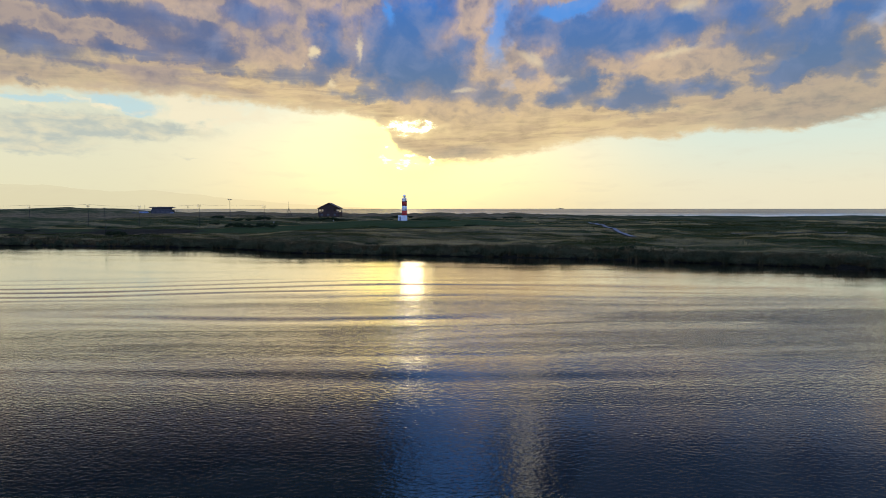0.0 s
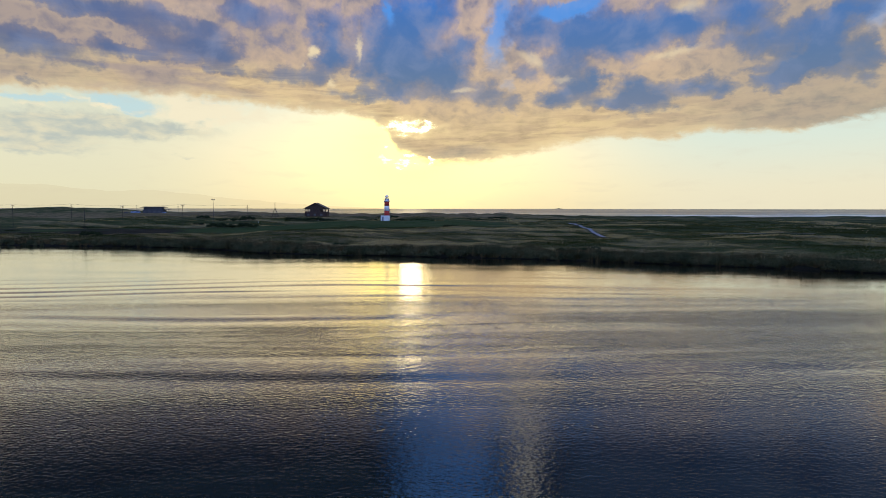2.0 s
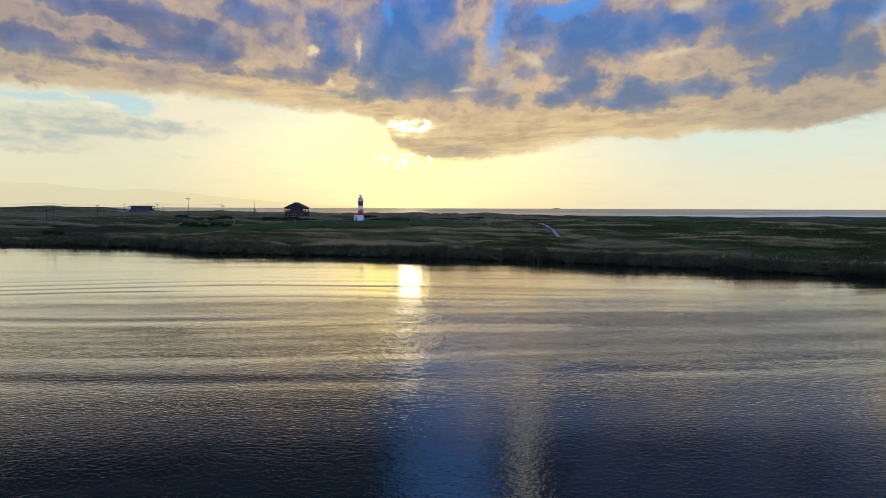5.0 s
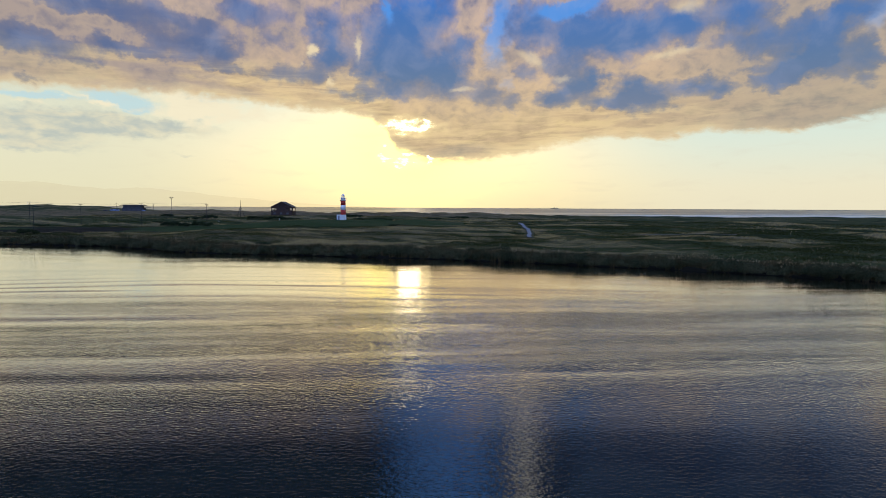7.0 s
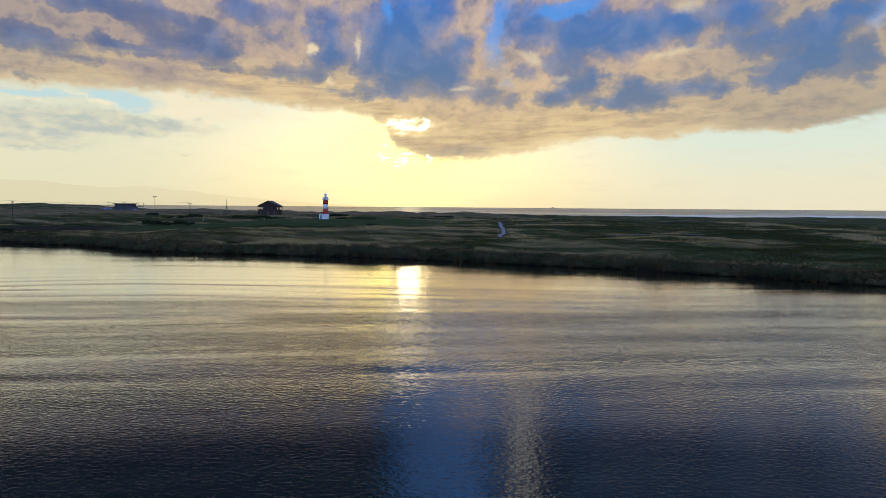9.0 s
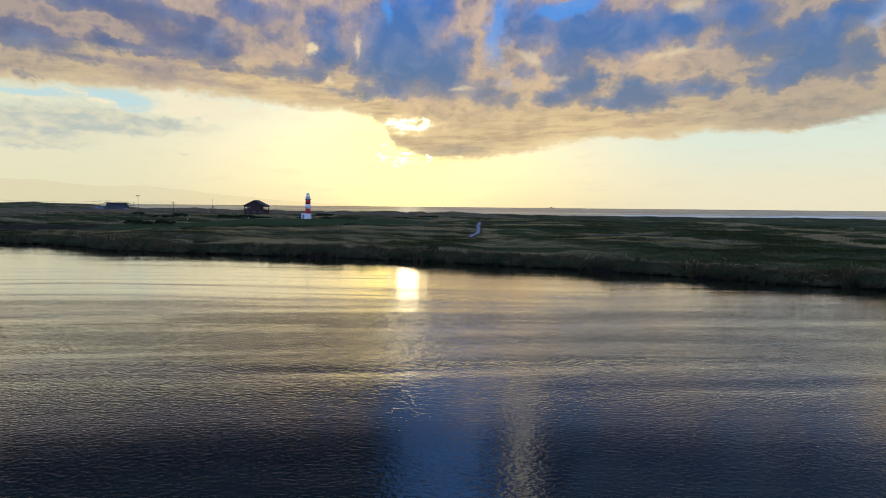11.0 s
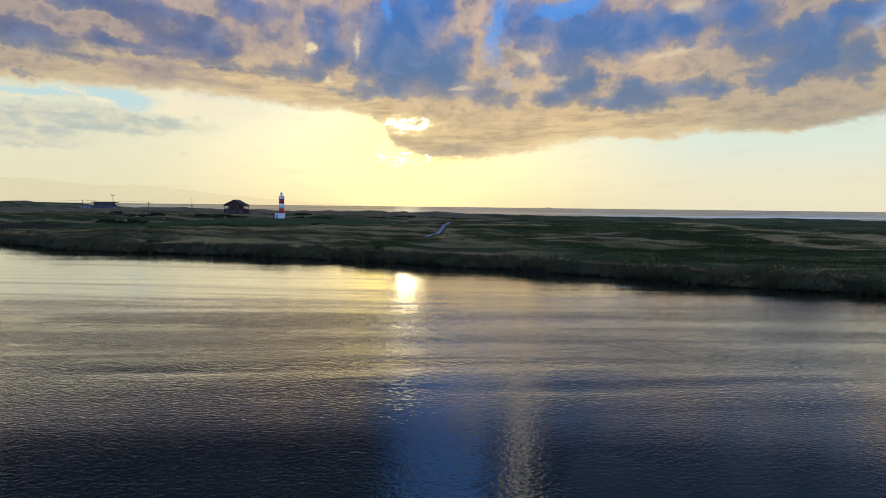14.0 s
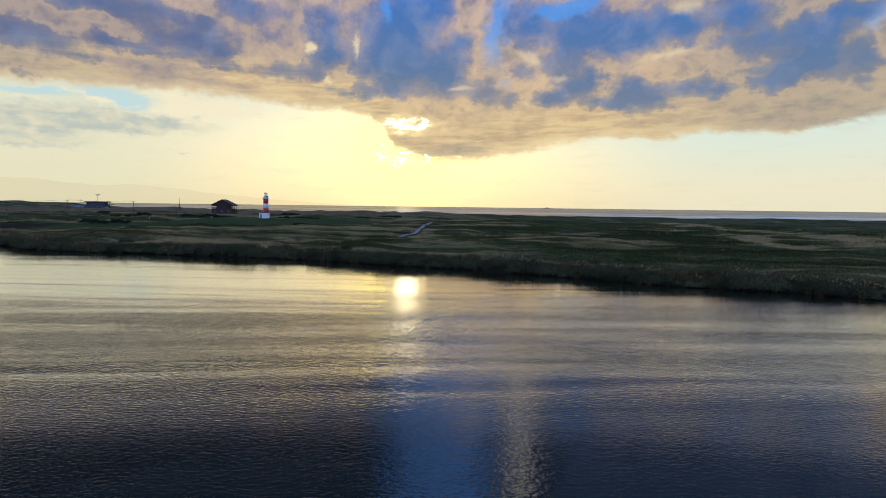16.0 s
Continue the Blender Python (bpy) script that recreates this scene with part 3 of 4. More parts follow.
def smooth_noise(x, y, seed, octaves=4):
    """Value noise on arrays, about -1..1."""
    out, amp, tot = np.zeros(np.broadcast(x, y).shape), 1.0, 0.0
    for o in range(octaves):
        xs, ys = x * 2.0 ** o + 17.3 * o + seed, y * 2.0 ** o - 9.1 * o + seed * 1.7
        i, j = np.floor(xs), np.floor(ys)
        u, v = xs - i, ys - j
        u, v = u * u * (3 - 2 * u), v * v * (3 - 2 * v)

        def h(a, b):
            s = np.sin(a * 127.1 + b * 311.7 + seed * 3.1) * 43758.5453
            return (s - np.floor(s)) * 2 - 1
        out += amp * ((h(i, j) * (1 - u) + h(i + 1, j) * u) * (1 - v) + (h(i, j + 1) * (1 - u) + h(i + 1, j + 1) * u) * v)
        tot += amp
        amp *= 0.5
    return out / tot * 1.5


def sstep(x, lo, hi):
    t = np.clip((x - lo) / (hi - lo), 0, 1)
    return t * t * (3 - 2 * t)


def shore(x):
    return np.interp(x, SHORE_X, SHORE_Y) + smooth_noise(x / 9.0, x * 0 + 2.0, 5, 3) * 1.5


def coast(x):
    """The beach on the open sea side."""
    return 640 + np.clip(-(x + 90), 0, 3000) * 0.85 - np.clip(x, 0, 400) * 0.1


# the lines of the two plank paths
WALK = [(55.8, 175), (57.0, 186), (58.9, 195), (60.0, 206), (60.9, 216), (61.3, 228), (62.9, 244), (64.0, 262)]
TRACK = [(88, 182.5), (93, 176.5), (101, 172), (112, 166)]


def near_path(x, y):
    """Metres to the nearer plank path; 99 anywhere far from both."""
    x, y = np.broadcast_arrays(np.asarray(x, float), np.asarray(y, float))
    d = np.full(x.shape, 99.0)
    close = (x > 45) & (x < 125) & (y > 155) & (y < 275)
    px, py, best = x[close], y[close], d[close]
    for line in (WALK, TRACK):
        for (x0, y0), (x1, y1) in zip(line, line[1:]):
            t = np.clip(((px - x0) * (x1 - x0) + (py - y0) * (y1 - y0)) / ((x1 - x0) ** 2 + (y1 - y0) ** 2), 0, 1)
            best = np.minimum(best, np.hypot(px - x0 - t * (x1 - x0), py - y0 - t * (y1 - y0)))
    d[close] = best
    return d


# level ground under the buildings: x, y, radius, height
PAD = {"lighthouse": 5.5, "house": 6.0, "beach": 5.9}
PADS = ((-19.4, 301.6, 9, 5.5), (-75.4, 401, 14, 6.0), (-328, 686, 34, 5.9))


def land(x, y):
    x, y = np.asarray(x, float), np.asarray(y, float)
    s, c = y - shore(x), coast(x)
    h = -1.6 + 2.2 * sstep(s, -2.5, 2.0)
    h = h + 2.4 * sstep(s, 2, 45) + 1.0 * sstep(s, 30, 90) + 1.3 * sstep(s, 90, 165)
    h = h + smooth_noise(x / 45, y / 24, 1) * 1.0 * sstep(s, 12, 50)
    h = h + smooth_noise(x / 7, y / 5, 41, 2) * 0.42 * sstep(s, 5, 16) * sstep(near_path(x, y), 2, 7)
    h = h - 2.7 * sstep(-x, 42, 78) * sstep(y, 205, 250) * (1 - sstep(y, 315, 385))
    h = h + 4.2 * sstep(-x, 395, 455) * np.exp(-((y - (c - 110)) / 55) ** 2)
    ridge = np.exp(-((y - (c - 130)) / 60) ** 2)
    h = h + ridge * (1.0 + smooth_noise(x / 60, y / 40, 8) * 1.9 + 1.4 * sstep(-x, 250, 420)) * (1 - sstep(x, 20, 130))
    h = h - 0.9 * sstep(x, 30, 160) * sstep(y, 250, 380)
    h = h + smooth_noise(x / 30, y / 30, 3) * 0.7 * sstep(y, 330, 420)
    h = h + np.clip(smooth_noise(x / 20, y / 34, 13), -0.2, 1) * 1.7 * sstep(y, 400, 450) * (1 - sstep(y, 540, 600)) * (1 - sstep(x, 70, 170)) * sstep(x, -260, -60)
    h = h - 10.0 * sstep(y, c - 70, c + 40)
    for px, py, r, z in PADS:
        k = 1 - sstep(np.hypot(x - px, y - py), r * 0.6, r * 1.8)
        h = h * (1 - k) + z * k
    return h + 4.0 * sstep(-y, 330, 380)


def spaced(*runs):
    return np.unique(np.concatenate([np.arange(a, b, s) for a, b, s in runs]))


def grid(name, xs, ys, hs, mat, smooth=True):
    X, Y = np.meshgrid(xs, ys)
    n, m = len(xs), len(ys)
    idx = np.arange(n * m).reshape(m, n)
    f = np.stack([idx[:-1, :-1], idx[:-1, 1:], idx[1:, 1:], idx[1:, :-1]], -1).reshape(-1, 4)
    return mesh_object(name, np.stack([X, Y, hs(X, Y)], -1).reshape(-1, 3), f, mat, None, smooth)


ground = grid("ground", spaced((-5000, -600, 200), (-600, -220, 10), (-220, 200, 1.5), (200, 600, 10), (600, 5001, 200)),
              spaced((-1000, -300, 50), (-300, 60, 12), (60, 230, 1.2), (230, 460, 4), (460, 1000, 8), (1000, 5001, 250)), land, GROUND)
tagged(ground, "rough green and straw coloured coastal meadow with low dunes", "ground", kind="structure")


def ripples(X, Y):
    """Long low waves: a wake that runs out towards one side, and a faint swell."""
    phase = Y * 1.02 - X * 0.05 + 8.0 * smooth_noise(X / 80, Y / 30, 4, 3)
    wake = (np.sin(phase) + 0.35 * np.sin(2 * phase + 0.6)) * 0.040 * (0.2 + 0.8 * sstep(smooth_noise(X / 30, Y / 8, 9, 3), -0.3, 0.6)) * (0.12 + 0.88 * sstep(-X, -125, -40)) * sstep(Y, 32, 48) * (1 - 0.85 * sstep(Y, 78, 105))
    swell = np.sin(Y * 0.42 + X * 0.05 + 2.6 * smooth_noise(X / 50, Y / 25, 6, 2)) * 0.016
    return (wake + swell) * sstep(Y, 0, 20)


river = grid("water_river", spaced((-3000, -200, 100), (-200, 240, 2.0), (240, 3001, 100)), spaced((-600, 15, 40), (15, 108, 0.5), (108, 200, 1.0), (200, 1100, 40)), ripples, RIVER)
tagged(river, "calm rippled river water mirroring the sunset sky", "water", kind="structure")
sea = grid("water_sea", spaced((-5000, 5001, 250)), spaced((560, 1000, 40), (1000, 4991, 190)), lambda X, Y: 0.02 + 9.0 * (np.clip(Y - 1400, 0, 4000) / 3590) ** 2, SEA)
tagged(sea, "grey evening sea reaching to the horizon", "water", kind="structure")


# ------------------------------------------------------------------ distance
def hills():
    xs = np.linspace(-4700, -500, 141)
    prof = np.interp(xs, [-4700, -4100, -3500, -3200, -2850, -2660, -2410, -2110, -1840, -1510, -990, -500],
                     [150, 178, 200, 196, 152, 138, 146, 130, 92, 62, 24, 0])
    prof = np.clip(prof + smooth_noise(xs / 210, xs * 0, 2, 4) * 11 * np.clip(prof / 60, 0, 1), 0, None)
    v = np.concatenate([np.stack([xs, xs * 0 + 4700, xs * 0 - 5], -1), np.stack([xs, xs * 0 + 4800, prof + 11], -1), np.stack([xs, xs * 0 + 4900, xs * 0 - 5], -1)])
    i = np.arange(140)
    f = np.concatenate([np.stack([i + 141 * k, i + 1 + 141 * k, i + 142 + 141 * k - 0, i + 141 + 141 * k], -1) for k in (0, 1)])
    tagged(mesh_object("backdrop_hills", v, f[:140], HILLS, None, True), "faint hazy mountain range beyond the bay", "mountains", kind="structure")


hills()


def surf():
    v, f = [], []
    rng = np.random.default_rng(3)
    for k, (y, x0, n) in enumerate(((930, 330, 40), (960, 430, 70), (1000, 300, 36), (1040, 620, 60), (1110, 480, 90), (1200, 640, 90), (1330, 420, 60), (1480, 700, 110), (1750, 900, 110))):
        xs = x0 + np.arange(n) * 9.0
        wob = smooth_noise(xs / 60, xs * 0 + k, 4, 3) * 9 + (xs - x0) * rng.uniform(-0.06, 0.01)
        w = (1.3 if k < 4 else 0.7) * np.sin(np.linspace(0.02, math.pi - 0.02, n)) ** 0.6 * (0.5 + 0.6 * np.abs(smooth_noise(xs / 25, xs * 0 + k, 6, 2)))
        b = len(v)
        for x, d, ww in zip(xs, wob, w):
            v += [(x, y + d - ww, 0.10), (x, y + d + ww * 1.8, 0.16), (x, y + d, 0.12 + (1.1 if k < 5 else 0.7) * min(1.0, ww))]
        for i in range(n - 1):
            a = b + 3 * i
            f += [(a, a + 3, a + 5, a + 2), (a + 2, a + 5, a + 4, a + 1)]
    tagged(mesh_object("surf", v, f, FOAM, None, True), "white lines of surf breaking on the sea", "surf", kind="stuff")


surf()


# ------------------------------------------------------------------ buildings
def lighthouse():
    x, y = -19.4, 301.6
    t = thing("lighthouse", x, y, PAD["lighthouse"] - 0.15, "round lighthouse banded red and white beside a low white base building", "lighthouse")
    base = part("base_building", box(-2.95, 1.34, -1.9, 1.7, 0, 2.6, 0.06), WHITE, t, "white painted flat roofed annex")
    part("parapet", box(-3.08, 1.42, -2.03, 1.83, 2.6, 2.76, 0.03), WHITE, base)
    part("door", box(-2.4, -1.5, -1.96, -1.902, 0.15, 2.2, 0.01), BOARDWALK, base, "grey steel door")
    for lo, hi, m in ((2.5, 5.15, RED), (5.15, 7.55, WHITE), (7.55, 9.7, RED)):
        r0, r1 = 1.34 - 0.012 * lo, 1.34 - 0.012 * hi
        part("tower_band", lathe([(r0, lo), (r1, hi)], 36), m, t, "red painted band" if m is RED else "white painted band", True)
    deck = part("gallery", lathe([(1.25, 9.7), (1.62, 9.92), (1.66, 9.98), (1.66, 10.12), (1.2, 10.14)], 36), WHITE, t, "white gallery deck")
    rail = bmesh.new()
    for zz in (10.95,):
        ring = [(1.58 * math.cos(a), 1.58 * math.sin(a), zz) for a in np.linspace(0, 2 * math.pi, 25)]
        for a, b in zip(ring, ring[1:]):
            rod(a, b, 0.03, seg=6, bm=rail)
    part("railing", rail, WHITE, deck)
    for i in range(12):
        a = 2 * math.pi * i / 12
        part("baluster", rod((1.58 * math.cos(a), 1.58 * math.sin(a), 10.1), (1.58 * math.cos(a), 1.58 * math.sin(a), 10.97), 0.03, seg=6), WHITE, deck)
    part("watch_room", lathe([(1.08, 10.12), (1.08, 11.2), (1.14, 11.24), (1.14, 11.34), (0.9, 11.36)], 28), WHITE, t, "", True)
    lan = part("lantern_room", lathe([(0.72, 11.36), (0.72, 12.3)], 16), GLASS, t, "glazed lantern")
    for i in range(8):
        a = 2 * math.pi * i / 8
        part("mullion", rod((0.74 * math.cos(a), 0.74 * math.sin(a), 11.36), (0.74 * math.cos(a), 0.74 * math.sin(a), 12.32), 0.045, seg=6), WHITE, lan)
    part("lamp_lens", lathe([(0.12, 11.4), (0.3, 11.6), (0.34, 11.85), (0.3, 12.1), (0.1, 12.25)], 14), WHITE, lan)
    dome = part("dome", lathe([(0.86, 12.28), (0.88, 12.36), (0.78, 12.62), (0.56, 12.86), (0.28, 13.0), (0.1, 13.04)], 24), WHITE, t, "", True)
    part("finial", lathe([(0.06, 13.02), (0.13, 13.12), (0.13, 13.22), (0.03, 13.3), (0.02, 13.7)], 10), WHITE, dome)


def gable_roof(w, d, z0, z1, over, thick, bm=None):
    """Ridge runs along y; gables face -y and +y."""
    bm = bm or bmesh.new()
    hw, hd = w / 2 + over, d / 2 + over
    drop = (z1 - z0) / (w / 2) * over
    rows = []
    for yy in (-hd, hd):
        rows.append([bm.verts.new(c) for c in ((-hw, yy, z0 - drop), (0, yy, z1), (hw, yy, z0 - drop), (hw, yy, z0 - drop + thick), (0, yy, z1 + thick), (-hw, yy, z0 - drop + thick))])
    a, b = rows
    for i in range(6):
        j = (i + 1) % 6
        bm.faces.new((a[i], a[j], b[j], b[i]))
    for r in rows:
        bm.faces.new((r[0], r[1], r[4], r[5]))
        bm.faces.new((r[1], r[2], r[3], r[4]))
    return bm


def timber_house():
    t = thing("timber_house", -75.4, 401, PAD["house"] - 0.3, "dark brown timber house with low gable roof and corner verandas", "house", turn=-4)
    W, D = 14.2, 7.5
    wall = bmesh.new()
    box(-W / 2, W / 2, -D / 2, D / 2, 0, 3.3, 0.03, wall)
    box(-3.6, 3.3, -D / 2 + 0.02, D / 2 - 0.02, 3.3, 6.0, 0, wall)
    w = part("wall", wall, BROWN, t, "dark stained board wall")
    gab = bmesh.new()
    for yy in (-D / 2 + 0.1, D / 2 - 0.3):
        vs = [gab.verts.new((sx, yy + k, zz)) for k in (0, 0.2) for sx, zz in ((-W / 2, 6.0), (W / 2, 6.0), (0, 9.4))]
        gab.faces.new(vs[:3]), gab.faces.new(vs[3:])
        for i in range(3):
            gab.faces.new((vs[i], vs[(i + 1) % 3], vs[3 + (i + 1) % 3], vs[3 + i]))
    part("gable", gab, BROWN, t)
    part("roof", gable_roof(W, D, 6.05, 9.45, 0.6, 0.2), ROOF, t, "dark sheet metal roof")
    part("ceiling_beam", box(-W / 2, W / 2, -D / 2, -D / 2 + 0.25, 5.2, 6.0), BROWN, t)
    part("ceiling_beam", box(-W / 2, W / 2, D / 2 - 0.25, D / 2, 5.2, 6.0), BROWN, t)
    for sx in (-W / 2, -5.1, 4.9, W / 2 - 0.3):
        for yy in (-D / 2, D / 2 - 0.3):
            part("veranda_post", box(sx, sx + 0.3, yy, yy + 0.3, 3.3, 5.2, 0.02), BROWN, t)
    for a, b in ((-W / 2 + 0.1, -3.6), (3.3, W / 2 - 0.1)):
        rail = bmesh.new()
        box(a, b, -D / 2 + 0.06, -D / 2 + 0.16, 4.15, 4.27, 0, rail)
        for k in range(int((b - a) / 0.35) + 1):
            box(a + k * 0.35, a + k * 0.35 + 0.22, -D / 2 + 0.08, -D / 2 + 0.13, 3.3, 4.15, 0, rail)
        part("veranda_railing", rail, BROWN, t)
    for sx in (-5.6, -1.2, 3.2):
        win = part("window", box(sx, sx + 1.6, -D / 2 - 0.04, -D / 2 - 0.003, 1.1, 2.4, 0.01), DARK, t)
        part("frame", box(sx - 0.08, sx + 1.68, -D / 2 - 0.06, -D / 2 - 0.042, 1.0, 1.1), BROWN, win)
    stair = bmesh.new()
    for k in range(12):
        box(W / 2 + 0.15 + k * 0.14, W / 2 + 0.55 + k * 0.14, -3.0, -1.6, 3.2 - k * 0.27, 3.28 - k * 0.27, 0, stair)
    part("outside_stair", stair, BROWN, t)
    part("stair_landing", box(W / 2 + 0.05, W / 2 + 1.5, -4.2, -1.5, 3.3, 3.45, 0.02), BROWN, t)
    for yy in (-4.15, -1.65):
        part("landing_post", box(W / 2 + 1.35, W / 2 + 1.5, yy, yy + 0.15, 0, 4.4, 0.01), BROWN, t)


def beach_house():
    t = thing("beach_house", -321, 686, PAD["beach"] - 0.3, "long grey beach house with overhanging flat hipped roof", "house", turn=6)
    part("lower_wall", box(-11, 11.8, -4.5, 4.5, 0, 4.2, 0.05), CONCRETE, t, "grey ground floor wall")
    up = part("upper_wall", box(-10, 10, -3.8, 3.8, 4.2, 6.6, 0.05), CONCRETE, t)
    for k in range(7):
        part("window", box(-9.4 + k * 2.7, -7.3 + k * 2.7, -3.86, -3.803, 4.7, 6.2, 0.02), DARK, up)
    bm = bmesh.new()
    r = bmesh.ops.create_cube(bm, size=1)
    for v in r["verts"]:
        top = v.co.z > 0
        v.co = (v.co.x * (23.0 if top else 28.0), v.co.y * (5 if top else 10.5), 7.8 if top else 6.6)
    bmesh.ops.bevel(bm, geom=list(bm.edges), offset=0.12, segments=1, affect="EDGES")
    part("roof", bm, ROOF, t, "dark overhanging roof")
    part("terrace", box(10.0, 17.5, -4, 4, 4.0, 4.5, 0.04), CONCRETE, t)
    for px in (12.5, 14.8, 17.0):
        part("terrace_post", rod((px, -3.7, 0), (px, -3.7, 4.0), 0.14), STEEL, t)
    part("terrace_rail", box(10.1, 17.4, -3.95, -3.85, 5.3, 5.4), STEEL, t)
    for k in range(4):
        part("entrance_pane", box(-10 + k * 5.2, -6.5 + k * 5.2, -4.55, -4.503, 0.4, 3.0, 0.02), DARK, t)


def vehicle(name, x, y, z, L, W, H, mat, label, category, turn=0, van=True):
    t = thing(name, x, y, z, label, category, turn)
    bm = bmesh.new()
    sec = ((-0.5, 0.25, 0.62), (-0.46, 0.22, 0.95 if van else 0.6), (-0.3, 0.22, 1.0 if van else 0.95), (0.22, 0.22, 1.0), (0.34, 0.22, 0.62 if not van else 0.8), (0.5, 0.24, 0.52))
    rings = []
    for px, zl, zh in sec:
        wtop = W * (0.42 if zh > 0.7 else 0.48)
        rings.append([bm.verts.new(c) for c in ((px * L, -W / 2, zl * H), (px * L, -W / 2, 0.5 * H), (px * L, -wtop, zh * H), (px * L, wtop, zh * H), (px * L, W / 2, 0.5 * H), (px * L, W / 2, zl * H))])
    for a, b in zip(rings, rings[1:]):
        for i in range(6):
            bm.faces.new((a[i], a[(i + 1) % 6], b[(i + 1) % 6], b[i]))
    bm.faces.new(rings[0]), bm.faces.new(rings[-1])
    body = part("body", bm, mat, t)
    for s in (-1, 1):
        part("side_window", box(-0.28 * L, 0.2 * L, s * W * 0.47 - 0.02, s * W * 0.47 + 0.02, 0.6 * H, 0.86 * H, 0.01), DARK, body)
        for px in (-0.31, 0.31):
            part("wheel", rod((px * L, s * W * 0.5 - 0.1 * s, 0.16 * H + 0.05), (px * L, s * W * 0.5 + 0.04 * s, 0.16 * H + 0.05), 0.33, seg=14), DARK, t)


lighthouse()
timber_house()
beach_house()
vehicle("parked_van", -338.5, 684, PAD["beach"] - 0.1, 5.2, 2.0, 2.6, TARP, "blue grey van parked beside the beach house", "van", 4)
vehicle("parked_van", -344.5, 685, PAD["beach"] - 0.1, 4.8, 1.9, 2.2, TARP, "low blue grey van parked beside the beach house", "van", -3)
vehicle("parked_car", -350.5, 681, PAD["beach"] - 0.1, 4.4, 1.8, 1.6, DARK, "small dark car parked beside the beach house", "car", 12, False)
vehicle("parked_car", -306.5, 679, PAD["beach"] - 0.1, 4.3, 1.8, 1.7, TARP, "pale blue car parked at the end of the beach house", "car", -8, False)
vehicle("parked_car", -15.7, 489, float(land(-15.7, 489)) - 0.05, 4.2, 1.8, 1.6, WHITE, "small white car parked among the dunes", "car", 8, False)


# ------------------------------------------------------------------ poles, lamps and wires
def utility_pole(x, y, top, arms=2):
    z = float(land(x, y)) - 0.2
    t = thing("utility_pole", x, y, z, "weathered utility pole with short crossarms in the meadow", "utility pole", group="line of utility poles")
    h = top - z
    part("shaft", rod((0, 0, 0), (0, 0, h), 0.13, 0.09, 10), POLE, t)
    for k in range(arms):
        zz = h - 0.35 - 0.7 * k
        arm = part("crossarm", box(-0.95, 0.95, -0.06, 0.06, zz, zz + 0.14, 0.01), POLE, t)
        for px in (-0.85, 0.0, 0.85):
            part("insulator", rod((px, 0, zz + 0.14), (px, 0, zz + 0.36), 0.06, 0.04, 8), WHITE, arm)
    return Vector((x, y, top - 0.05))


def cable(a, b, sag, label):
    bm = bmesh.new()
    pts = [a.lerp(b, k / 12) - Vector((0, 0, sag * 4 * (k / 12) * (1 - k / 12))) for k in range(13)]
    for p0, p1 in zip(pts, pts[1:]):
        rod(p0, p1, 0.022, seg=5, bm=bm)
    tagged(part("overhead_cable", bm, DARK), label, "cable", group="overhead cables")


LINE = [utility_pole(x, 325 + 0.02 * x, top) for x, top in ((-282, 13.0), (-251, 13.2), (-221, 13.2), (-190, 13.6), (-163, 12.8), (-131, 13.4), (-96.3, 13.2))]
for a, b in zip(LINE, LINE[1:]):
    for off in (-0.8, 0.8):
        cable(a + Vector((0, off, 0.3)), b + Vector((0, off, 0.3)), 0.55, "thin dark cable strung between utility poles")
utility_pole(-146.6, 260, 12.0, 1)
utility_pole(-348, 700, 15.5, 2)
utility_pole(-238, 560, 13.5, 2)


def guyed_mast():
    x, y = -99.7, 388
    z = float(land(x, y)) - 0.2
    t = thing("guyed_mast", x, y, z, "slim dark mast propped by two raking legs", "mast")
    h = 15.8 - z
    part("shaft", rod((0, 0, 0), (0, 0, h), 0.17, 0.08, 10), POLE, t)
    for s in (-1, 1):
        part("prop", rod((s * 3.0, 0.4, 0), (0, 0, h * 0.66), 0.17, 0.12, 8), POLE, t)
    part("crossbar", rod((-1.0, 0.17, h * 0.3), (1.0, 0.17, h * 0.3), 0.07, seg=8), POLE, t)


def yard_lamp():
    x, y = -113.6, 320
    z = float(land(x, y)) - 0.2
    t = thing("street_lamp", x, y, z, "tall grey lamp post with a double floodlight head", "street lamp")
    h = 16.2 - z
    part("post", rod((0, 0, 0), (0, 0, h), 0.13, 0.08, 12), STEEL, t)
    part("bracket", box(-0.75, 0.75, -0.05, 0.05, h - 0.1, h + 0.02, 0.01), STEEL, t)
    for s in (-1, 1):
        part("lamp_head", box(s * 0.62 - 0.32, s * 0.62 + 0.32, -0.28, 0.22, h + 0.02, h + 0.38, 0.05), DARK, t)


guyed_mast()
yard_lamp()


def marker_post(x, y, h, mat, label):
    t = thing("marker_post", x, y, float(land(x, y)) - 0.1, label, "post", group="marker posts")
    part("shaft", box(-0.11, 0.11, -0.11, 0.11, 0, h, 0.02), mat, t)
    part("cap", lathe([(0.16, h), (0.16, h + 0.05), (0.03, h + 0.16)], 4), mat, t)


for x, y in ((-63, 345), (-96, 340), (-47, 338)):
    marker_post(x, y, 0.9, WHITE, "short white marker post in the grass")
marker_post(15.7, 503, 2.2, POLE, "dark weathered post on top of a dune")
marker_post(66.5, 259, 1.9, POLE, "dark weathered post at the end of a boardwalk")


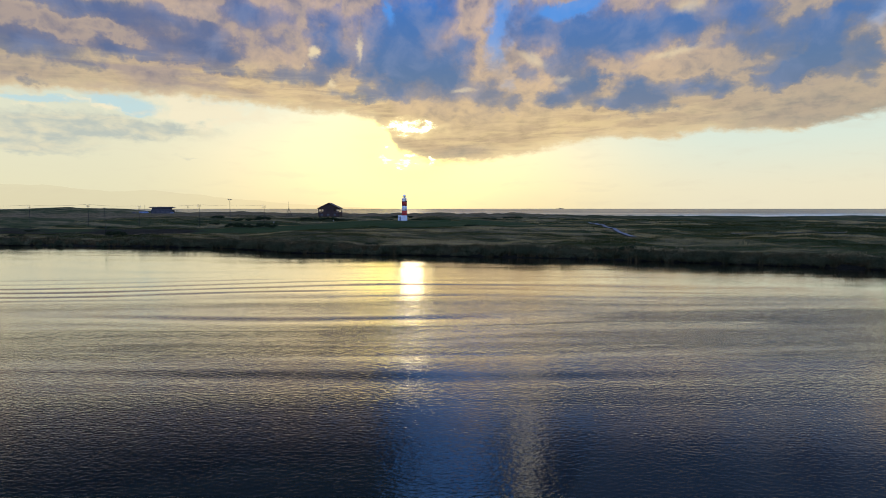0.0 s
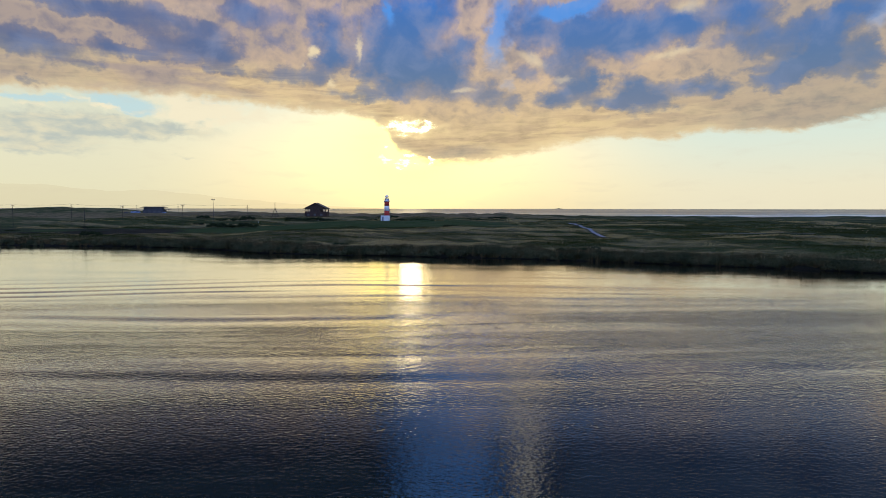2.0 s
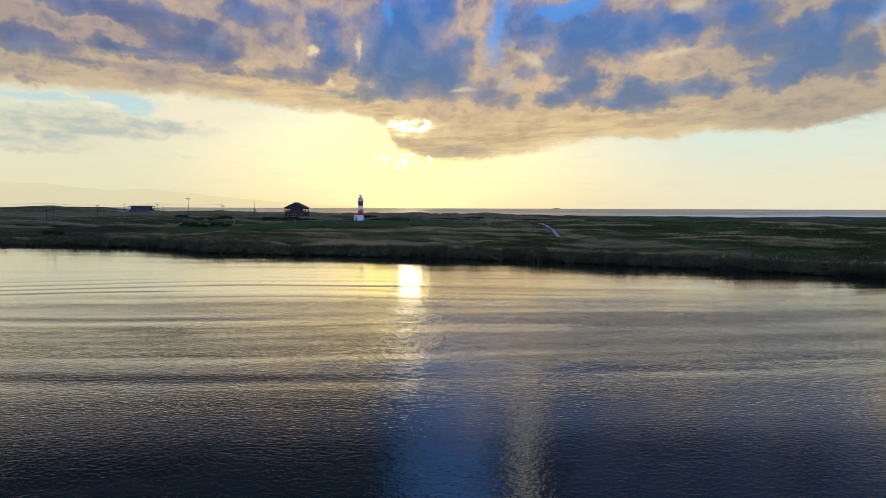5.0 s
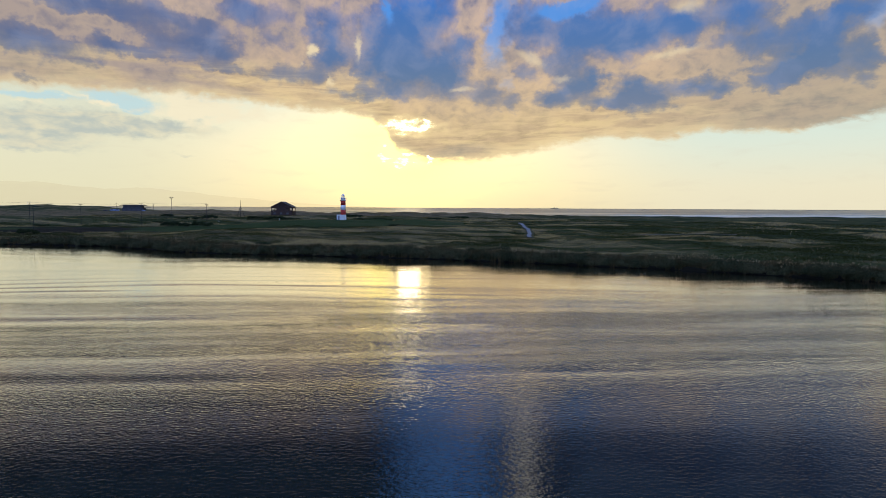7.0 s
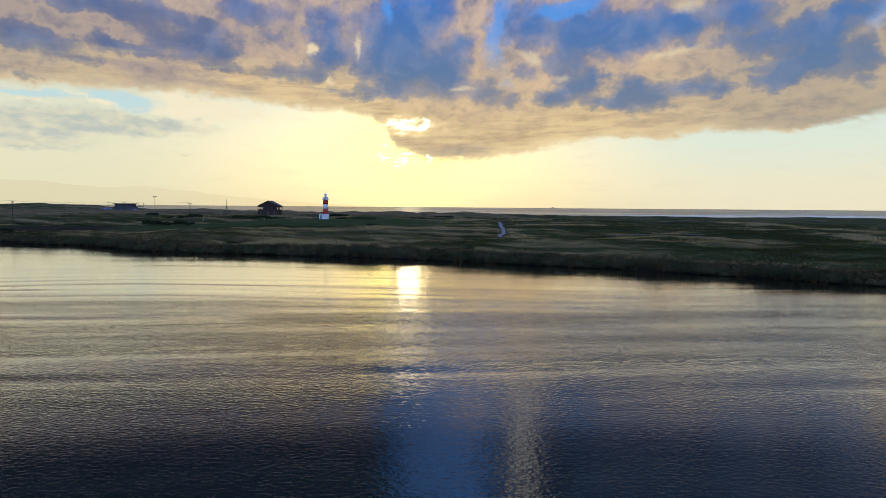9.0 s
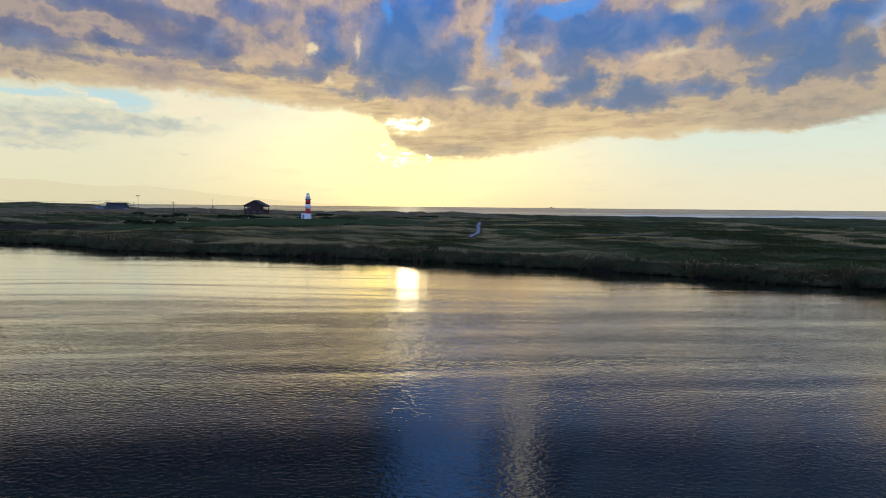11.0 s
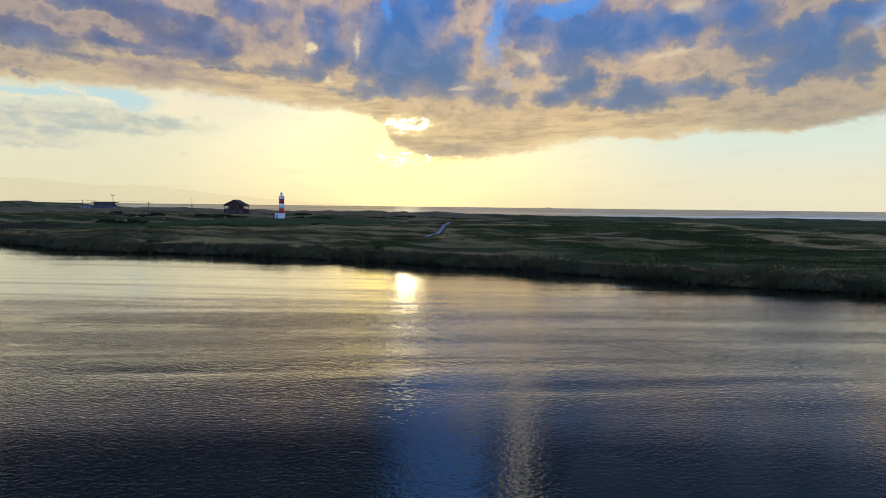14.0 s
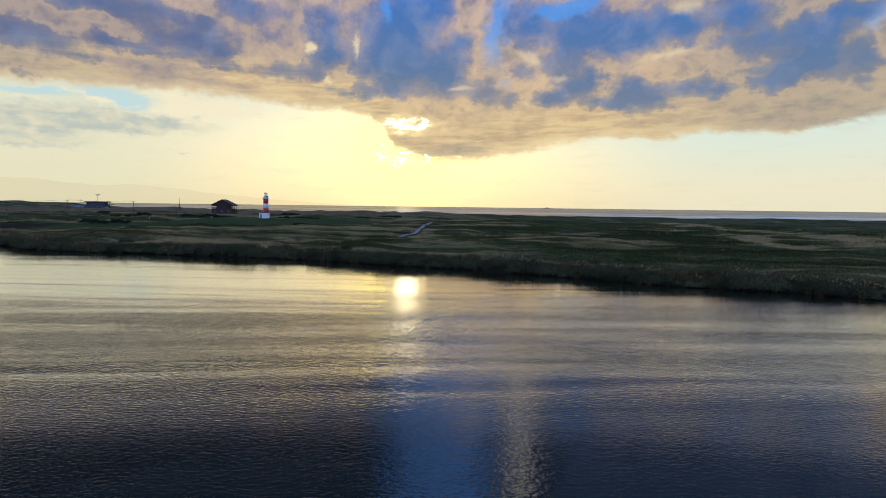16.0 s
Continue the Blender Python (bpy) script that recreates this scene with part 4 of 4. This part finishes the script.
# ------------------------------------------------------------------ paths
def boardwalk(name, pts, width, mat, label, lift=0.35):
    """A raised plank path on low bearers that follows the ground."""
    t = thing(name, pts[0][0], pts[0][1], 0, label, "boardwalk")
    o = Vector((pts[0][0], pts[0][1], 0))
    deck = bmesh.new()
    block = None
    for (x0, y0), (x1, y1) in zip(pts, pts[1:]):
        a, b = Vector((x0, y0, 0)), Vector((x1, y1, 0))
        n = max(2, int((b - a).length / 0.5))
        side = (b - a).normalized().cross(Vector((0, 0, 1)))
        for k in range(n):
            p, q = a.lerp(b, k / n), a.lerp(b, (k + 0.95) / n)
            zp, zq = float(land(p.x, p.y)) + lift, float(land(q.x, q.y)) + lift
            vs = []
            for pt, zz in ((p, zp), (q, zq)):
                for s in (-0.5, 0.5):
                    for dz in (0, 0.07):
                        c = pt + side * width * s - o
                        vs.append(deck.verts.new((c.x, c.y, zz + dz)))
            for f in ((1, 3, 7, 5), (0, 4, 6, 2), (0, 1, 5, 4), (2, 6, 7, 3), (0, 2, 3, 1), (4, 5, 7, 6)):
                deck.faces.new([vs[i] for i in f])
            if k % 4 == 0:
                for s in (-0.42, 0.42):
                    c = p + side * width * s - o
                    if block is None:
                        block = part("bearer", box(-0.06, 0.06, -0.06, 0.06, -0.3, lift, 0.008), POLE, t)
                        block.location = (c.x, c.y, zp - lift)
                    else:
                        leg = new("bearer", block.data)
                        leg.parent, leg.location = t, (c.x, c.y, zp - lift)
    part("deck", deck, mat, t)


boardwalk("boardwalk", WALK, 1.25, BOARDWALK, "weathered blue grey boardwalk winding through the grass")
boardwalk("narrow_boardwalk", TRACK, 0.62, PALE, "narrow bleached plank path through the grass", 0.55)


# ------------------------------------------------------------------ ship
def ship():
    t = thing("cargo_ship", 932, 4780, 7.6, "small dark cargo ship on the sea horizon", "ship")
    bm = bmesh.new()
    secs = [(-30, 4.2, 3.4), (-24, 5, 3.2), (18, 5, 3.2), (26, 3, 4.2), (31, 0.3, 5.4)]
    rings = [[bm.verts.new((x, s * w, z)) for s, z in ((-0.8, 0), (-1, h), (1, h), (0.8, 0))] for x, w, h in secs]
    for a, b in zip(rings, rings[1:]):
        for i in range(4):
            bm.faces.new((a[i], a[(i + 1) % 4], b[(i + 1) % 4], b[i]))
    bm.faces.new(rings[0]), bm.faces.new(rings[-1])
    part("hull", bm, DARK, t)
    part("bridge", box(-6, 12, -4, 4, 3.2, 5.6, 0.3), DARK, t)
    part("wheelhouse", box(0, 7, -3.4, 3.4, 5.6, 7.6, 0.2), DARK, t)
    part("funnel", rod((-3, 0, 5.6), (-3.4, 0, 9.0), 1.2, 1.0, 12), DARK, t)
    part("mast", rod((20, 0, 3), (20, 0, 8.5), 0.5, 0.3, 8), DARK, t)


ship()


# ------------------------------------------------------------------ shrubs
def leaf_cloud(rng, lobes, n, size):
    """Small bent leaves on and inside several uneven lobes."""
    c = lobes[rng.integers(0, len(lobes), n)]
    d = rng.normal(size=(n, 3))
    d /= np.linalg.norm(d, axis=1, keepdims=True)
    d[:, 2] = np.where(d[:, 2] < -0.3, -d[:, 2] * 0.5, d[:, 2])
    p = c[:, :3] + d * c[:, 3:6] * rng.uniform(0.72, 1.06, (n, 1))
    p[:, 2] = np.maximum(p[:, 2], 0.05)
    u = np.cross(d, rng.normal(size=(n, 3)))
    u /= np.linalg.norm(u, axis=1, keepdims=True)
    w = np.cross(u, d + 0.6 * rng.normal(size=(n, 3)))
    w /= np.linalg.norm(w, axis=1, keepdims=True)
    s = rng.uniform(0.6, 1.3, (n, 1)) * size
    v = np.stack([p - u * s * 0.35, p + w * s, p + u * s * 0.35, p - w * s * 0.4], 1).reshape(-1, 3)
    return v, np.arange(4 * n).reshape(n, 4)


def shrub(seed, w, d, h, n):
    rng = np.random.default_rng(seed)
    t = thing("shrub", 0, 0, 0, "dense dark green shrub growing in the meadow", "shrub", group="meadow shrubs")
    k = 9
    lobes = np.stack([rng.uniform(-0.75, 0.75, k) * w / 2, rng.uniform(-0.7, 0.7, k) * d / 2, rng.uniform(0.25, 0.6, k) * h,
                      rng.uniform(0.25, 0.42, k) * w / 2, rng.uniform(0.3, 0.5, k) * d / 2, rng.uniform(0.3, 0.42, k) * h], -1)
    v, f = leaf_cloud(rng, lobes, n, 0.26)
    mesh_object("crown", v, f, BUSH, t)
    for lb in lobes[:6]:
        part("stem", rod((lb[0] * 0.4, lb[1] * 0.4, -0.3), (lb[0], lb[1], lb[2]), 0.09, 0.04, 6), POLE, t)
    return t


def set_shrub(ob, x, y, sx, sy, sz, turn):
    return Matrix.Translation((x, y, float(land(x, y)) - 0.1)) @ Matrix.Rotation(radians(turn), 4, "Z") @ Matrix.Diagonal((sx, sy, sz, 1))


PLAIN = [shrub(k, 5.0, 4.0, 2.6, 2600) for k in (11, 12, 13)]
SPOTS = [(-114, 209, 1.5, 1.2, 0.95), (44, 143, 1.2, 1.0, 0.8), (39, 144, 1.1, 1.0, 0.6), (-101, 288, 1.2, 1, 1.2), (-96, 289, 1.1, 1, 1.25), (-91, 288, 1.1, 1, 1.2),
         (-86, 288, 1.1, 1, 1.15), (-82, 287, 1.0, 1, 1.0), (-73, 352, 1.3, 1, 1.1), (-67, 353, 1.2, 1, 1.0), (-61, 352, 1.2, 1, 1.1), (-56, 352, 1.2, 1, 0.9), (-80, 353, 1.1, 1, 0.9),
         (-14, 316, 1.1, 1, 1.0), (-9, 317, 1.2, 1, 1.1), (-4, 316, 1.2, 1, 1.0), (1, 318, 1.1, 1, 0.8), (-112, 352, 1.4, 1, 1.2), (-106, 354, 1.2, 1, 1.3), (-120, 350, 1.2, 1, 0.9),
         (-126, 330, 1.0, 1, 0.8), (-140, 372, 1.3, 1, 1.0), (-150, 210, 0.8, 0.8, 0.6), (-62, 225, 0.8, 0.7, 0.5), (12, 240, 0.9, 0.8, 0.5), (94, 111, 0.5, 0.5, 0.65),
         (26, 330, 1.5, 1, 0.8), (40, 345, 1.6, 1, 0.7), (70, 330, 1.5, 1, 0.6), (-32, 345, 1.3, 1, 0.8), (-24, 372, 1.6, 1, 0.9),
         (128, 330, 1.6, 1.2, 0.6), (-30, 395, 1.6, 1, 0.8), (5, 400, 1.5, 1, 0.7), (-170, 300, 1.4, 1, 0.7), (-185, 270, 1.2, 1, 0.6), (-20, 168, 0.6, 0.6, 0.5)]
rng = np.random.default_rng(5)
for i, (x, y, sx, sy, sz) in enumerate(SPOTS):
    ob = PLAIN[i % 3]
    m = set_shrub(ob, x, y, sx, sy, sz, float(rng.uniform(-25, 25)) + (180 if i % 2 else 0))
    if i < 3:
        ob.matrix_basis = m
    else:
        copy_thing(ob, m)


# ------------------------------------------------------------------ reeds, grass and plumes
def blade_mesh(rng, base, height, width, lean, spread):
    """Tapering bent blades, three triangles each. spread: per blade lean direction noise."""
    n = len(base)
    a = rng.uniform(0, 2 * math.pi, n)
    side = np.stack([np.cos(a), np.sin(a), a * 0], -1) * (width / 2)[:, None]
    b = rng.uniform(0, 2 * math.pi, n)
    bend = np.stack([np.cos(b) * spread + lean, np.sin(b) * spread, b * 0], -1) * height[:, None]
    up = np.stack([a * 0, a * 0, height], -1)
    mid, tip = base + up * 0.6 + bend * 0.3, base + up * rng.uniform(0.86, 1.0, (n, 1)) + bend
    v = np.stack([base - side, base + side, mid - side * 0.8, mid + side * 0.8, tip], 1).reshape(-1, 3)
    i = np.arange(n)[:, None] * 5
    f = np.concatenate([i + [0, 1, 3], i + [0, 3, 2], i + [2, 3, 4]])
    return v, f, tip


def plume_mesh(rng, tip, size):
    n = len(tip)
    a = rng.uniform(0, 2 * math.pi, n)
    u = np.stack([np.cos(a), np.sin(a), a * 0], -1) * (size * 0.22)[:, None]
    d = np.stack([rng.normal(0.35, 0.35, n), rng.normal(0, 0.35, n), np.ones(n)], -1) * size[:, None]
    p = tip - d * 0.25
    v = np.stack([p, p + d * 0.45 - u, p + d, p + d * 0.45 + u], 1).reshape(-1, 3)
    return v, np.arange(4 * n).reshape(n, 4)


def reed_bed():
    """Tussocks of reed whose blades fan outwards, so that the bank has rounded clumps with dark gaps between."""
    rng = np.random.default_rng(21)
    vs, fs, k, tips = [], [], 0, []
    # tussocks, blades in each, stretch of bank, depth, blade width
    for n, m, x0, x1, depth, w in ((1000, 95, 20, 150, 9, 0.085), (760, 80, -70, 20, 9, 0.11), (900, 60, -270, -70, 10, 0.16)):
        cx = rng.uniform(x0, x1, n)
        cs = rng.power(0.8, n) * depth + 0.9
        big = np.clip(rng.normal(1.0, 0.22, n), 0.55, 1.5) * (1 + 0.25 * smooth_noise(cx / 14, cs / 4, 31, 2))
        c = np.repeat(np.arange(n), m)
        a, r = rng.uniform(0, 2 * math.pi, n * m), np.sqrt(rng.uniform(0, 1, n * m))
        rad = 0.55 * big[c]
        x, s = cx[c] + np.cos(a) * r * rad, cs[c] + np.sin(a) * r * rad
        y = shore(cx[c]) + s
        z = np.maximum(land(x, y), -0.2)
        h = 1.6 * big[c] * (1 + 0.3 * smooth_noise(x / 9, x * 0, 71, 2)) * (1.08 - 0.42 * r * r) * rng.uniform(0.72, 1.05, n * m) * (0.75 + 0.25 * sstep(s, -0.2, 2.0))
        v, f, tip = blade_mesh(rng, np.stack([x, y, z - 0.05], -1), h, w * rng.uniform(0.6, 1.5, n * m), 0.03, 0.13)
        # fan the upper part outwards
        out = np.stack([np.cos(a) * r, np.sin(a) * r, a * 0], -1) * (0.34 * h)[:, None]
        v = v.reshape(-1, 5, 3)
        v[:, 2:4] += out[:, None] * 0.4
        v[:, 4] += out
        tip = v[:, 4]
        pick = (s > 2.4) & (rng.uniform(size=n * m) < 0.17 * sstep(smooth_noise(x / 11, s / 5, 51, 3), -0.1, 0.6) * (r < 0.75))
        vs.append(v.reshape(-1, 3)), fs.append(f + k), tips.append(tip[pick])
        k += len(v) * 5
    tagged(mesh_object("reed_bed", np.concatenate(vs), np.concatenate(fs), REED), "dense dark green reeds in tussocks along the river bank", "reeds", kind="stuff")
    tip = np.concatenate(tips)
    v, f = plume_mesh(rng, tip, rng.uniform(0.18, 0.36, len(tip)))
    tagged(mesh_object("reed_plumes", v, f, PLUME), "pale feathery seed heads above the reeds", "seed heads", kind="stuff")


def meadow():
    rng = np.random.default_rng(22)
    vs, fs, k, tips = [], [], 0, []
    for n, near, far, w, h0 in ((190000, 6, 60, 0.125, 0.42), (100000, 55, 130, 0.19, 0.48), (45000, 120, 260, 0.32, 0.5)):
        s = rng.uniform(near, far, n)
        x = rng.uniform(-210, 215, n)
        y = shore(x) + s
        ok = (np.abs(x - 33.5) < y * 0.78 + 45) & (near_path(x, y) > 1.5) & ~((y > 242) & (y < 306) & (x < 40))
        x, y, s = x[ok], y[ok], s[ok]
        patch = smooth_noise((0.92 * x - 0.38 * y) / 24, (0.38 * x + 0.92 * y) / 8, 61, 4)
        h = h0 * (0.75 + 0.55 * patch) * rng.uniform(0.6, 1.2, len(x))
        v, f, tip = blade_mesh(rng, np.stack([x, y, land(x, y) - 0.05], -1), np.maximum(h, 0.2), w * rng.uniform(0.6, 1.6, len(x)), 0.15, 0.95)
        vs.append(v), fs.append(f + k)
        pick = (rng.uniform(size=len(x)) < 0.18 * sstep(patch, 0.1, 0.7) * (1 - 0.8 * sstep(s, 12, 50))) & (s < 140)
        tips.append(np.concatenate([tip[pick] + [0, 0, 0.25], w * np.ones((pick.sum(), 1))], 1))
        k += len(v)
    tagged(mesh_object("meadow_grass", np.concatenate(vs), np.concatenate(fs), GRASS), "tangled green and straw meadow grass", "grass", kind="stuff")
    t = np.concatenate(tips)
    v, f = plume_mesh(rng, t[:, :3], (0.12 + t[:, 3] * 0.8) * rng.uniform(0.8, 1.4, len(t)))
    tagged(mesh_object("silvergrass_plumes", v, f, PLUME), "pale tan plumes of silver grass in drifts", "seed heads", kind="stuff")


def bank_foliage():
    """Rounded leafy masses at the water's edge, in front of the reeds."""
    rng = np.random.default_rng(23)
    vs, fs, k = [], [], 0
    for n, m, x0, x1, size, leaf in ((440, 200, 20, 160, 1.15, 0.18), (240, 160, -75, 20, 1.0, 0.25), (280, 110, -270, -75, 1.15, 0.38)):
        x = rng.uniform(x0, x1, n)
        d = rng.uniform(-0.4, 2.6, n)
        y = shore(x) + d
        r = size * np.clip(rng.normal(0.95, 0.25, n), 0.5, 1.6) * (1 + 0.6 * smooth_noise(x / 9, x * 0, 71, 2))
        z = np.maximum(land(x, y), 0.0) + r * 0.55
        lobes = np.stack([x, y, z, r * rng.uniform(0.9, 1.5, n), r * rng.uniform(0.8, 1.1, n), r * rng.uniform(0.8, 1.15, n)], -1)
        v, f = leaf_cloud(rng, lobes, n * m, leaf)
        vs.append(v), fs.append(f + k)
        k += len(v)
    tagged(mesh_object("bank_foliage", np.concatenate(vs), np.concatenate(fs), BANK_LEAF), "rounded grey green leafy growth overhanging the water's edge", "bank plants", kind="stuff")


reed_bed()
bank_foliage()
meadow()
